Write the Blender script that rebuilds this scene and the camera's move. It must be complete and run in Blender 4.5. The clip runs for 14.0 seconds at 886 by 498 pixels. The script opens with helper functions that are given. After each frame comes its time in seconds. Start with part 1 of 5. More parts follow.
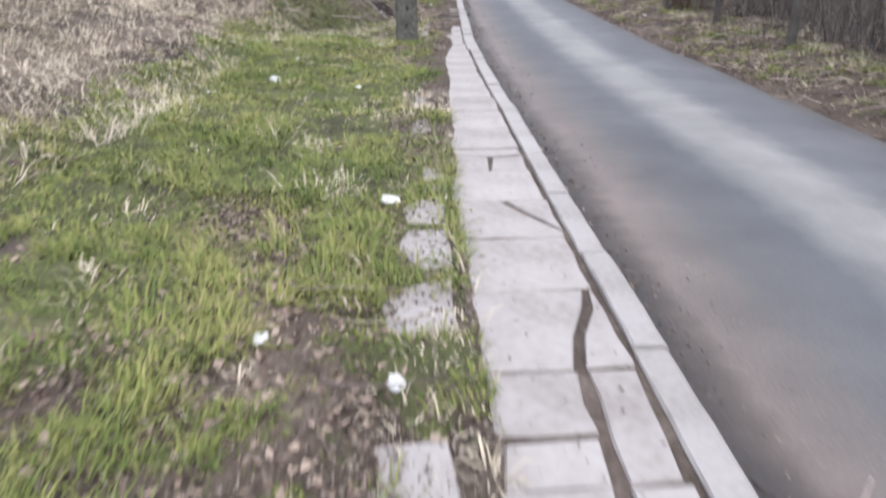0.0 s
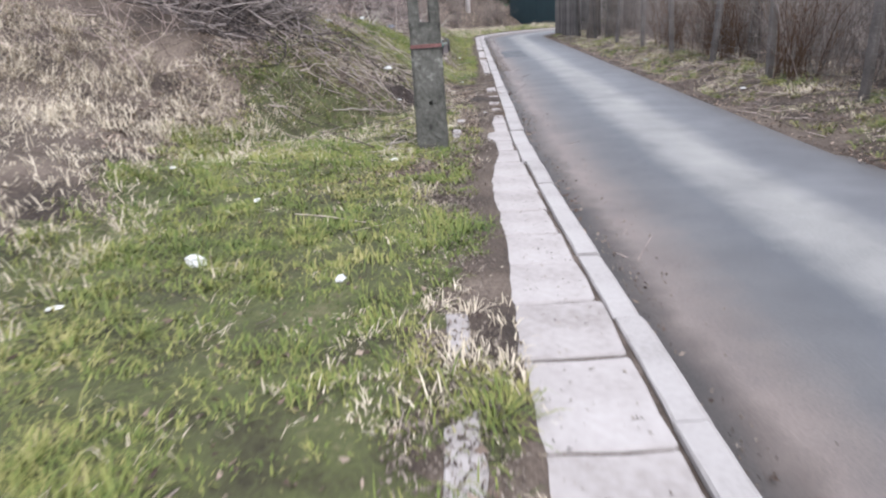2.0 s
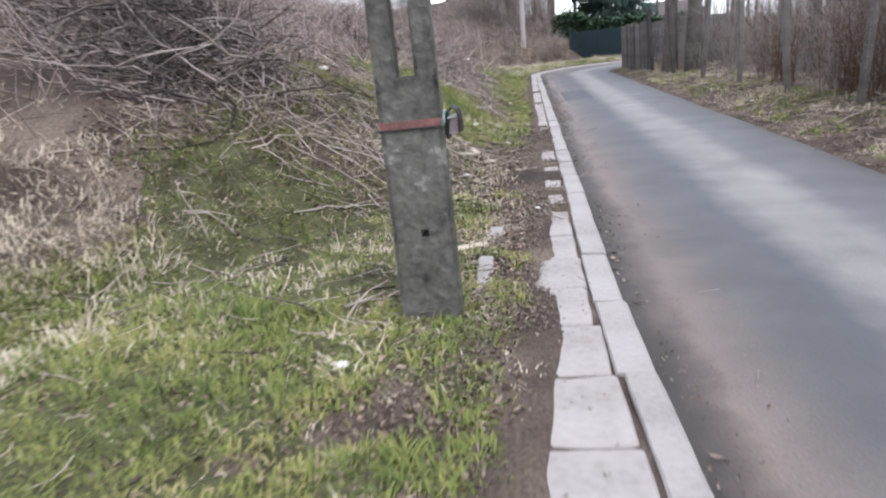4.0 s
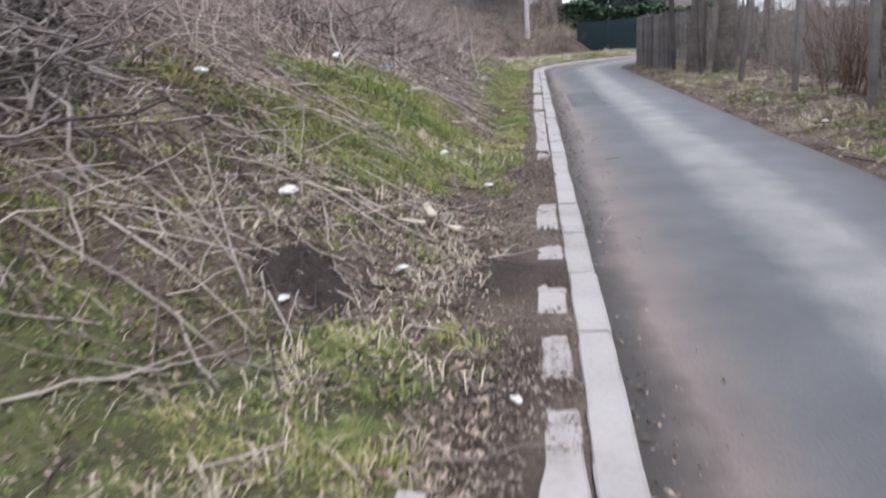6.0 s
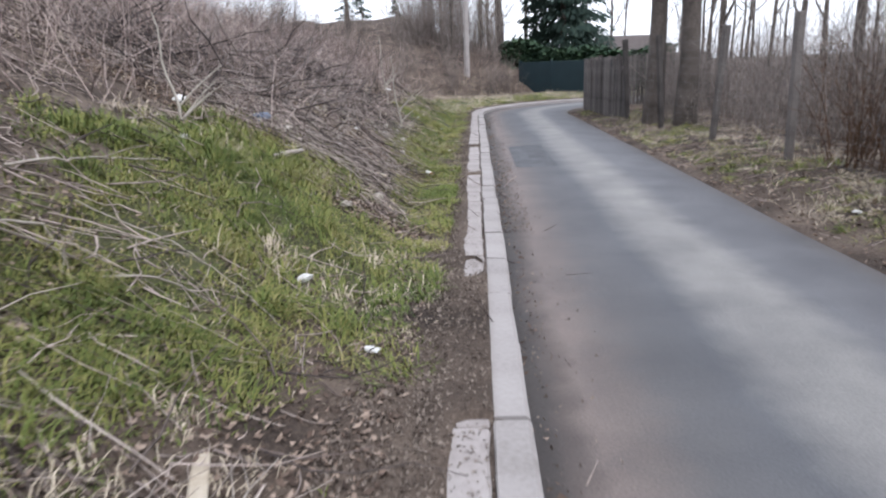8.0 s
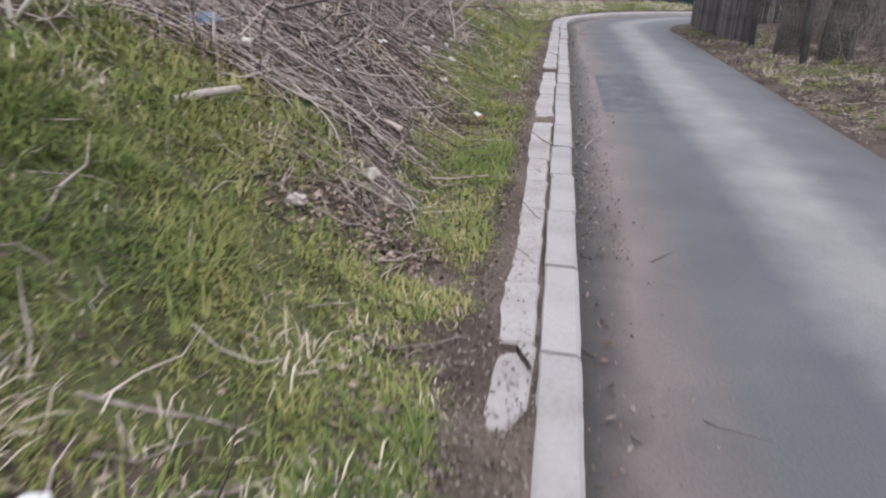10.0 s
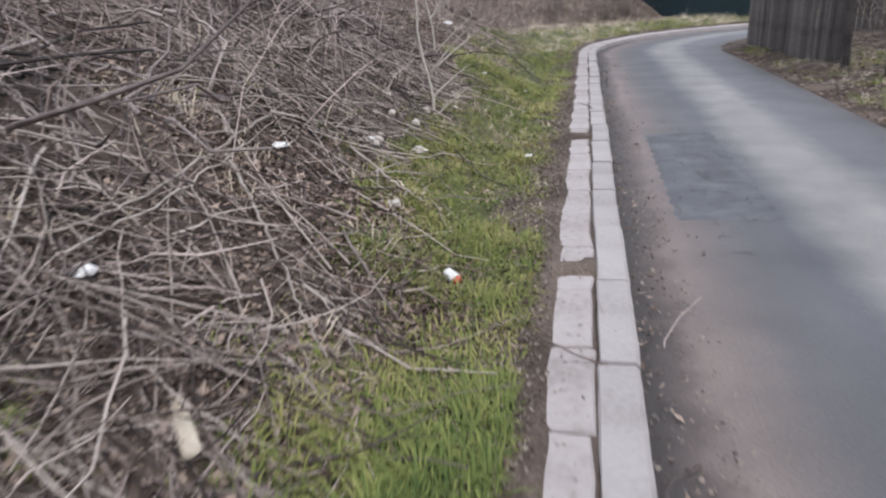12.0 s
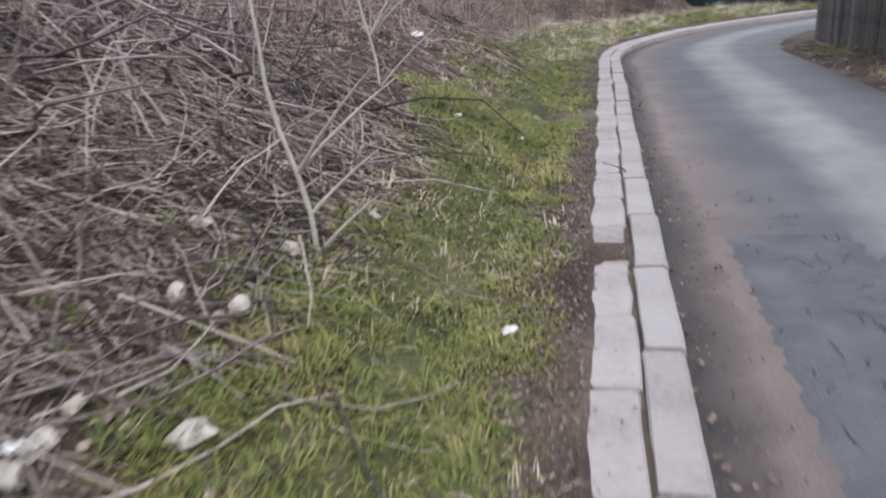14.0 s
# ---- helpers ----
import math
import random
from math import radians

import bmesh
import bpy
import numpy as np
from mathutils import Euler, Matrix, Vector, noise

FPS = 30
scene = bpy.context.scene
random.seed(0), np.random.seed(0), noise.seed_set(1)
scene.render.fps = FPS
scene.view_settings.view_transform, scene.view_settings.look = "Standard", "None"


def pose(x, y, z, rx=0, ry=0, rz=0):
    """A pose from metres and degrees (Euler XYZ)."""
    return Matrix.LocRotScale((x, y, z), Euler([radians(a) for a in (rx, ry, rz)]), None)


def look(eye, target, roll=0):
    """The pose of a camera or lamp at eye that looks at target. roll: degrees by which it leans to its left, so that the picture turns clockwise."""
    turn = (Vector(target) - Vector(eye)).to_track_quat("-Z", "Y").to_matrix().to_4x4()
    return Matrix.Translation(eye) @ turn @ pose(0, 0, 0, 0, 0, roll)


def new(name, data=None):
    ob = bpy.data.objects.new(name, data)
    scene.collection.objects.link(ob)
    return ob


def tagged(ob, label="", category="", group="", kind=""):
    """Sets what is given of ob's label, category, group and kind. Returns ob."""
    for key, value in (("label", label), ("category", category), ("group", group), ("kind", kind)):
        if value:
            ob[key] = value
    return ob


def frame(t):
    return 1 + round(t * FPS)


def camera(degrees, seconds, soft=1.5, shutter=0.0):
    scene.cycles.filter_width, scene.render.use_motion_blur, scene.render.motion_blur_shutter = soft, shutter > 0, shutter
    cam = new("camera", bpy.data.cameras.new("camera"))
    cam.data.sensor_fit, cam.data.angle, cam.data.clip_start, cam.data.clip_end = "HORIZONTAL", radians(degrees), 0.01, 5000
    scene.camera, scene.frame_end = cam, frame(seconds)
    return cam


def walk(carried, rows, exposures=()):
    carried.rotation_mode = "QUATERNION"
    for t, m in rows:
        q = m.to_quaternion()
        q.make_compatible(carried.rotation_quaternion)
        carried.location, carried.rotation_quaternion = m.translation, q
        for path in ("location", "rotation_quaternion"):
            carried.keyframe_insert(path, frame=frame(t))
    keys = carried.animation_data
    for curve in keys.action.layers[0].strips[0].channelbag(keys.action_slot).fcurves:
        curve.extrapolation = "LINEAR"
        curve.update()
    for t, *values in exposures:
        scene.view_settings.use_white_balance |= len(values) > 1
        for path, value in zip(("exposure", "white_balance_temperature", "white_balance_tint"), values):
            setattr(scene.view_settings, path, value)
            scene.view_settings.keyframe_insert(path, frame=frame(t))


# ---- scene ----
cam = camera(67.1, 14.0, soft=2.2, shutter=0.45)
PATH = [
    (0, (-0.251, 0.002, 1.202), (-0.265, 1.819, 0.365), -0.86),
    (0.5, (-0.306, 0.741, 1.211), (-0.331, 2.613, 0.508), -1.97),
    (1, (-0.307, 1.526, 1.212), (-0.449, 3.383, 0.483), -3.43),
    (1.5, (-0.340, 2.256, 1.236), (-0.411, 4.157, 0.622), -4.41),
    (2, (-0.359, 3.032, 1.216), (-0.469, 4.911, 0.538), -3.52),
    (2.5, (-0.350, 3.754, 1.207), (-0.361, 5.655, 0.584), -6.67),
    (2.7, (-0.360, 4.060, 1.207), (-0.471, 5.998, 0.725), -5.04),
    (4.8, (-0.171, 7.331, 1.213), (-0.534, 9.198, 0.594), -3.78),
    (5, (-0.170, 7.591, 1.234), (-0.545, 9.456, 0.619), -2.30),
    (5.5, (-0.163, 8.206, 1.222), (-0.427, 10.076, 0.565), -4.88),
    (6, (-0.135, 8.929, 1.229), (-0.424, 10.814, 0.626), -4.37),
    (6.5, (-0.144, 9.568, 1.225), (-0.373, 11.495, 0.737), -3.10),
    (7, (-0.105, 10.248, 1.233), (-0.329, 12.153, 0.665), -5.39),
    (7.5, (-0.064, 10.890, 1.268), (-0.204, 12.829, 0.796), -1.19),
    (7.7, (-0.050, 11.145, 1.291), (-0.147, 13.081, 0.799), -2.23),
    (9.8, (-0.016, 13.701, 1.223), (-0.338, 15.550, 0.532), 2.16),
    (10, (-0.023, 13.979, 1.230), (-0.310, 15.796, 0.444), 1.43),
    (10.5, (-0.035, 14.666, 1.218), (-0.488, 16.496, 0.550), -0.39),
    (11, (-0.035, 15.431, 1.249), (-0.373, 17.286, 0.583), -3.00),
    (11.5, (-0.012, 16.115, 1.236), (-0.391, 17.952, 0.542), -3.76),
    (12, (-0.063, 16.843, 1.246), (-0.471, 18.667, 0.535), -3.62),
    (12.5, (-0.081, 17.514, 1.237), (-0.583, 19.315, 0.527), -3.56),
    (13, (-0.090, 18.334, 1.241), (-0.465, 20.156, 0.507), -4.08),
    (13.5, (-0.096, 19.015, 1.236), (-0.543, 20.821, 0.504), -7.82),
    (14, (-0.127, 19.750, 1.251), (-0.598, 21.556, 0.534), -5.95),
]
walk(cam, [(t, look(e, a, r)) for t, e, a, r in PATH],
     exposures=[(0.0, 1.43, 5980, 12.5), (2.5, 1.55, 5980, 12.5), (4.8, 1.34, 5980, 12.5), (6.2, 1.34, 5980, 12.5), (7.5, 1.17, 5980, 12.5), (9.8, 1.17, 6040, 14.0), (14.0, 1.11, 6000, 13.2)])

# ---- world and light: an overcast winter day ----
world = bpy.data.worlds.new("overcast_sky")
scene.world = world
world.use_nodes = True
wn = world.node_tree.nodes
wl = world.node_tree.links
sky = wn.new("ShaderNodeTexSky")
sky.sky_type = 'NISHITA'
sky.sun_disc = False
sky.sun_elevation = radians(38)
sky.sun_rotation = radians(150)
sky.air_density, sky.dust_density, sky.ozone_density = 1.0, 1.0, 1.0
grey = wn.new("ShaderNodeHueSaturation")
grey.inputs["Saturation"].default_value = 0.30
wl.new(sky.outputs[0], grey.inputs["Color"])
bg = [n for n in wn if n.type == 'BACKGROUND'][0]
bg.inputs["Strength"].default_value = 0.15
cloud = wn.new("ShaderNodeMix")
cloud.data_type = 'RGBA'
cloud.inputs[0].default_value = 0.6
cloud.inputs[7].default_value = (4.7, 4.8, 5.1, 1)
wl.new(grey.outputs[0], cloud.inputs[6])
wl.new(cloud.outputs[2], bg.inputs["Color"])
sun_data = bpy.data.lights.new("sun", 'SUN')
sun_data.energy, sun_data.angle, sun_data.color = 0.9, radians(25), (1.0, 0.97, 0.93)
sun = new("sun", sun_data)
sun.matrix_world = look((0, 0, 30), (-8, 14, 0))


# ---- materials ----
def mat(name, cols, scale=4.0, fine=60.0, rough=0.85, bump=0.3, spread=0.5, island=0.0, obj_random=0.0, metal=0.0, coords="Object"):
    """A procedural surface: two or three colours mixed by broad and fine noise, with relief."""
    m = bpy.data.materials.new(name)
    m.use_nodes = True
    n, l = m.node_tree.nodes, m.node_tree.links
    b = n["Principled BSDF"]
    b.inputs["Roughness"].default_value, b.inputs["Metallic"].default_value = rough, metal
    b.inputs["Specular IOR Level"].default_value = 0.3
    tc = n.new("ShaderNodeTexCoord")
    big, small = n.new("ShaderNodeTexNoise"), n.new("ShaderNodeTexNoise")
    big.inputs["Scale"].default_value, small.inputs["Scale"].default_value = scale, fine
    big.inputs["Detail"].default_value, small.inputs["Detail"].default_value = 5, 6
    l.new(tc.outputs[coords], big.inputs["Vector"])
    l.new(tc.outputs[coords], small.inputs["Vector"])
    add = n.new("ShaderNodeMath")
    add.operation = 'ADD'
    l.new(big.outputs[0], add.inputs[0])
    sc = n.new("ShaderNodeMath")
    sc.operation = 'MULTIPLY_ADD'
    sc.inputs[1].default_value, sc.inputs[2].default_value = 0.6, -0.3
    l.new(small.outputs[0], sc.inputs[0])
    l.new(sc.outputs[0], add.inputs[1])
    last = add
    for amount, node, out in ((island, "ShaderNodeNewGeometry", "Random Per Island"), (obj_random, "ShaderNodeObjectInfo", "Random")):
        if amount:
            g = n.new(node)
            s2 = n.new("ShaderNodeMath")
            s2.operation = 'MULTIPLY_ADD'
            s2.inputs[1].default_value, s2.inputs[2].default_value = amount, -amount / 2
            l.new(g.outputs[out], s2.inputs[0])
            a2 = n.new("ShaderNodeMath")
            l.new(last.outputs[0], a2.inputs[0])
            l.new(s2.outputs[0], a2.inputs[1])
            last = a2
    r = n.new("ShaderNodeValToRGB")
    lo, hi = 0.5 - spread / 2, 0.5 + spread / 2
    r.color_ramp.elements[0].position, r.color_ramp.elements[1].position = lo, hi
    r.color_ramp.elements[0].color, r.color_ramp.elements[1].color = (*cols[0], 1), (*cols[-1], 1)
    for i, c in enumerate(cols[1:-1]):
        e = r.color_ramp.elements.new(lo + (hi - lo) * (i + 1) / (len(cols) - 1))
        e.color = (*c, 1)
    l.new(last.outputs[0], r.inputs[0])
    l.new(r.outputs[0], b.inputs["Base Color"])
    if bump:
        bn = n.new("ShaderNodeBump")
        bn.inputs["Strength"].default_value, bn.inputs["Distance"].default_value = bump, 0.02
        l.new(small.outputs[0], bn.inputs["Height"])
        l.new(bn.outputs[0], b.inputs["Normal"])
    return m


M_SOIL = mat("soil_with_litter", [(0.022, 0.016, 0.0125), (0.082, 0.061, 0.047), (0.185, 0.144, 0.112)], 1.6, 55, 0.95, 0.9, 0.55)
M_SLAB = mat("pavement_concrete", [(0.171, 0.146, 0.131), (0.316, 0.284, 0.266), (0.401, 0.368, 0.348)], 3.0, 26, 0.9, 0.2, 1.1, obj_random=0.22)
M_KERB = mat("kerb_concrete", [(0.180, 0.164, 0.150), (0.312, 0.286, 0.270), (0.376, 0.351, 0.332)], 3.0, 40, 0.9, 0.25, 1.0, obj_random=0.2)
M_POLE = mat("weathered_pole_concrete", [(0.018, 0.017, 0.015), (0.058, 0.056, 0.048), (0.088, 0.085, 0.073), (0.122, 0.117, 0.102), (0.28, 0.27, 0.245)], 5.5, 28, 0.92, 0.7, 0.62)
M_GRASS = mat("winter_grass", [(0.044, 0.072, 0.016), (0.116, 0.148, 0.036), (0.205, 0.208, 0.060), (0.37, 0.310, 0.145)], 1.3, 8, 0.8, 0.0, 0.8, island=0.42)
M_DRY = mat("dry_grass", [(0.30, 0.248, 0.178), (0.47, 0.398, 0.296), (0.61, 0.532, 0.408)], 0.8, 9, 0.9, 0.0, 0.7, island=0.45)
M_LEAF = mat("dead_leaves", [(0.050, 0.034, 0.026), (0.140, 0.098, 0.074), (0.345, 0.265, 0.207)], 1.0, 12, 0.85, 0.0, 0.7, island=0.9)
M_CRUMB = mat("soil_crumb", [(0.076, 0.059, 0.048), (0.150, 0.120, 0.098), (0.255, 0.211, 0.174)], 3, 30, 0.95, 0.0, 0.7, island=0.8)
M_PILE = mat("cut_branch_bark", [(0.030, 0.024, 0.022), (0.122, 0.098, 0.090), (0.31, 0.262, 0.237)], 0.7, 30, 0.85, 0.0, 0.65, island=0.8)
M_TWIG = mat("dry_twig_bark", [(0.040, 0.030, 0.026), (0.182, 0.143, 0.127), (0.44, 0.365, 0.32)], 0.7, 30, 0.85, 0.0, 0.62, island=0.85)
M_STICK2 = mat("mixed_stick_bark", [(0.042, 0.032, 0.028), (0.185, 0.149, 0.128), (0.44, 0.375, 0.325)], 0.7, 30, 0.85, 0.0, 0.62, island=0.9)
M_CANE = mat("bramble_cane_bark", [(0.075, 0.055, 0.048), (0.285, 0.218, 0.192), (0.53, 0.43, 0.378)], 0.7, 30, 0.85, 0.0, 0.6, island=0.8)
M_BARK = mat("tree_bark", [(0.035, 0.028, 0.023), (0.085, 0.070, 0.060), (0.141, 0.120, 0.102)], 3, 30, 0.95, 0.9, 0.6)
M_NEEDLE = mat("spruce_needles", [(0.012, 0.024, 0.018), (0.022, 0.042, 0.032), (0.04, 0.062, 0.045)], 1, 9, 0.8, 0.0, 0.6, island=0.5)
M_HEDGE = mat("hedge_leaves", [(0.015, 0.035, 0.018), (0.03, 0.06, 0.03), (0.06, 0.10, 0.05)], 1, 9, 0.8, 0.0, 0.6, island=0.6)
M_GATE = mat("dark_teal_painted_metal", [(0.010, 0.022, 0.026), (0.016, 0.034, 0.040)], 2, 40, 0.5, 0.1, 0.8)
M_WOOD = mat("grey_weathered_wood", [(0.166, 0.139, 0.120), (0.330, 0.281, 0.235), (0.470, 0.413, 0.351)], 3, 50, 0.9, 0.5, 0.6, obj_random=0.4)
M_WHITE = mat("dirty_white_litter", [(0.495, 0.486, 0.450), (0.720, 0.711, 0.684)], 12, 60, 0.7, 0.2, 0.6)
M_WIRE = mat("galvanised_wire", [(0.16, 0.16, 0.155), (0.24, 0.24, 0.23)], 10, 60, 0.6, 0.0, 0.6, metal=0.3)
M_MOULD = mat("fresh_dark_soil", [(0.014, 0.0105, 0.009), (0.036, 0.027, 0.023), (0.064, 0.049, 0.041)], 9, 60, 0.95, 1.0, 0.6)
M_DAMP = mat("damp_brown_soil", [(0.033, 0.024, 0.018), (0.090, 0.069, 0.055), (0.195, 0.153, 0.128)], 7, 60, 0.95, 1.0, 0.7)
M_FENCE = mat("dark_weathered_fence_wood", [(0.040, 0.035, 0.032), (0.095, 0.083, 0.076), (0.170, 0.150, 0.137)], 3, 50, 0.9, 0.5, 0.7, obj_random=0.5)
M_PLASTER = mat("pale_house_plaster", [(0.55, 0.52, 0.47), (0.68, 0.65, 0.6)], 1, 20, 0.9, 0.1, 0.6)
M_ROOF = mat("brown_roof_tiles", [(0.075, 0.06, 0.055), (0.12, 0.10, 0.092)], 2, 30, 0.8, 0.3, 0.6)

# ---- the plan: a kerb line that runs ahead and then turns right ----
BEND_Y, BEND_R = 31.0, 7.0


def kerb_x(y):
    """The kerb's inner edge where the road runs ahead; it comes in from the right at first."""
    return 0.047 * np.logaddexp(0, (8.6 - np.asarray(y, float)) * 2.0) / 2.0


def lateral(x, y):
    """Distance to the right of the kerb's inner edge, and metres along it."""
    x, y = np.asarray(x, float), np.asarray(y, float)
    d, s = x - kerb_x(y), y.copy()
    arc = (y > BEND_Y) & (x < BEND_R)
    dist = np.hypot(x - BEND_R, y - BEND_Y)
    d = np.where(arc, BEND_R - dist, d)
    s = np.where(arc, BEND_Y + BEND_R * np.arctan2(y - BEND_Y, BEND_R - x), s)
    far = x >= BEND_R
    south = far & (y < BEND_Y)
    d = np.where(far & ~south, BEND_Y + BEND_R - y, d)
    s = np.where(far & ~south, BEND_Y + BEND_R * math.pi / 2 + x - BEND_R, s)
    return d, s


def place(d, s):
    """The plan's place of a point d to the right of the kerb line, s metres along it."""
    if s <= BEND_Y:
        return float(kerb_x(s)) + d, s
    a = (s - BEND_Y) / BEND_R
    if a < math.pi / 2:
        return BEND_R - (BEND_R - d) * math.cos(a), BEND_Y + (BEND_R - d) * math.sin(a)
    return BEND_R + s - BEND_Y - BEND_R * math.pi / 2, BEND_Y + BEND_R - d


def heading(s):
    """Degrees to the left by which the kerb line runs at s."""
    if s > BEND_Y:
        return -math.degrees(min((s - BEND_Y) / BEND_R, math.pi / 2))
    return math.degrees(0.047 / (1 + math.exp(-(8.6 - s) * 2.0)))


def step(e0, e1, v):
    t = np.clip((np.asarray(v, float) - e0) / (e1 - e0), 0, 1)
    return t * t * (3 - 2 * t)


def wave(x, y, k, seed):
    """Smooth cheap unevenness, about -1 to 1."""
    r = np.random.RandomState(seed)
    out = 0
    for _ in range(7):
        a, f, p = r.uniform(0, 6.28), k * r.uniform(0.5, 1.8), r.uniform(0, 6.28)
        out = out + np.sin(f * (x * math.cos(a) + y * math.sin(a)) + p)
    return out / 3.2


ROAD_W = 2.66


def height(x, y):
    """The ground's height."""
    x, y = np.asarray(x, float), np.asarray(y, float)
    d, s = lateral(x, y)
    rough = 0.022 * wave(x, y, 5, 3) + 0.012 * wave(x, y, 14, 4)
    steep = step(8.5, 13.0, s)
    foot = -2.6 + 1.95 * steep - 4.5 * step(29.5, 35.0, s)
    rise = np.maximum(0, foot - d)
    slope = 0.42 + 0.18 * steep
    bank = 4.6 * (1 - np.exp(-rise * slope / 4.6)) * (1 + 0.08 * wave(x, y, 0.8, 9))
    bank = bank * (1 - 0.75 * step(38.5, 42, s)) + step(0.5, 2.5, -d) * (0.05 * wave(x, y, 1.3, 8) + 0.05)
    edge = np.interp(s, [0.0, 3.3, 4.2, 5.6, 6.6, 8.0, 8.7, 9.25, 9.4, 9.8, 9.9, 10.9, 14.0, 17.0, 18.5, 20.5, 23.0, 31.0],
                     [-0.505, -0.50, -0.43, -0.40, -0.35, -0.31, -0.215, -0.20, -0.30, -0.28, -0.19, -0.175, -0.185, -0.165, -0.20, -0.205, -0.215, -0.22])
    cover = edge + 0.011 * wave(x, y, 4.5, 24) + 0.006 * wave(x, y, 9.0, 22) + 0.005 * wave(x, y, 31.0, 23)
    js = s + 0.035 * wave(x, y, 7.0, 33) + 2.2 * np.clip(np.abs(d + 0.10) - 0.025, 0, 0.09) * np.where((s > 15.3) & (s < 15.8), -1.0, np.where((s >= 15.8) & (s < 16.2), 1.0, 0.0))
    open_to = np.zeros_like(s)
    for a, b in ((-99, 10.93), (11.18, 11.50), (11.78, 12.08), (12.49, 12.70), (13.09, 13.76), (15.60, 15.99), (16.10, 19.70), (19.96, 22.68), (22.95, 99)):
        open_to = np.maximum(open_to, step(a - 0.06, a, js) * (1 - step(b, b + 0.06, js)))
    cover = np.where(open_to > 0.5, cover, 0.02)
    left = np.where(d < cover, 0.020 + rough * 0.5 * step(0.08, 0.5, cover - d) + bank, -0.06)
    left = np.where((d >= cover) & (d < cover + 0.11), 0.018 - 0.078 * step(0.0, 0.11, d - cover), left)
    right = -0.085 + 0.12 * step(0.0, 0.9, d - ROAD_W) + rough * step(0.0, 0.4, d - ROAD_W) + 0.03 * np.clip(d - 3.5, 0, 8)
    out = np.where(d < 0.0, left, np.where(d < 0.10, -0.10, np.where(d < ROAD_W - 0.12, -0.16, right)))
    return out


# ---- mesh helpers ----
def mesh_of(name, verts, faces, material, smooth=False):
    me = bpy.data.meshes.new(name)
    me.from_pydata([tuple(v) for v in verts], [], [tuple(f) for f in faces])
    me.materials.append(material)
    if smooth:
        me.polygons.foreach_set("use_smooth", [True] * len(me.polygons))
    return me


def thing(name, mesh, label, category, group="", kind="", at=None):
    ob = new(name, mesh)
    if at is not None:
        ob.matrix_world = at
    return tagged(ob, label, category, group, kind)


def empty(name, at, label, category, group=""):
    ob = new(name)
    ob.matrix_world = at
    return tagged(ob, label, category, group)


def child(name, mesh, parent, m=None, label=""):
    ob = new(name, mesh)
    ob.parent = parent
    if m is not None:
        ob.matrix_basis = m
    return tagged(ob, label)


def big_mesh(name, verts, faces, material, smooth=False):
    """A large mesh from numpy arrays; faces all of one size."""
    verts, faces = np.asarray(verts, np.float32).reshape(-1, 3), np.asarray(faces, np.int32)
    me = bpy.data.meshes.new(name)
    k = faces.shape[1]
    me.vertices.add(len(verts))
    me.vertices.foreach_set("co", verts.ravel())
    me.loops.add(faces.size)
    me.loops.foreach_set("vertex_index", faces.ravel())
    me.polygons.add(len(faces))
    me.polygons.foreach_set("loop_start", np.arange(len(faces), dtype=np.int32) * k)
    me.polygons.foreach_set("loop_total", np.full(len(faces), k, np.int32))
    if smooth:
        me.polygons.foreach_set("use_smooth", np.ones(len(faces), bool))
    me.materials.append(material)
    me.update(calc_edges=True)
    return me


def box_mesh(name, sx, sy, sz, material, bevel=0.008, jitter=0.0, seed=0):
    """A block with its origin at the middle of its base, edges bevelled."""
    bm = bmesh.new()
    bmesh.ops.create_cube(bm, size=1)
    r = random.Random(seed)
    for v in bm.verts:
        v.co = Vector((v.co.x * sx + r.uniform(-jitter, jitter), v.co.y * sy + r.uniform(-jitter, jitter), (v.co.z + 0.5) * sz))
    if bevel:
        bmesh.ops.bevel(bm, geom=bm.edges[:], offset=bevel, segments=1, affect='EDGES')
    me = bpy.data.meshes.new(name)
    bm.to_mesh(me)
    bm.free()
    me.materials.append(material)
    return me


def tube(points, radii, sides=5):
    """Vertices and quads of a tapering tube along points."""
    pts = [Vector(p) for p in points]
    vs, fs = [], []
    for i, p in enumerate(pts):
        d = (pts[min(i + 1, len(pts) - 1)] - pts[max(i - 1, 0)]).normalized()
        u = d.cross(Vector((0.31, 0.17, 0.93))).normalized()
        w = d.cross(u)
        for k in range(sides):
            a = 2 * math.pi * k / sides
            vs.append(p + (u * math.cos(a) + w * math.sin(a)) * radii[i])
        if i:
            b = (i - 1) * sides
            for k in range(sides):
                fs.append((b + k, b + (k + 1) % sides, b + sides + (k + 1) % sides, b + sides + k))
    return vs, fs


def joined(tubes):
    vs, fs = [], []
    for v, f in tubes:
        o = len(vs)
        vs += v
        fs += [tuple(i + o for i in q) for q in f]
    return vs, fs


# ---- ground: one sheet to the horizon ----
def lines(stops):
    out = []
    for a, b, n in stops:
        out += list(np.linspace(a, b, n, endpoint=False))
    return np.array(out + [stops[-1][1]])


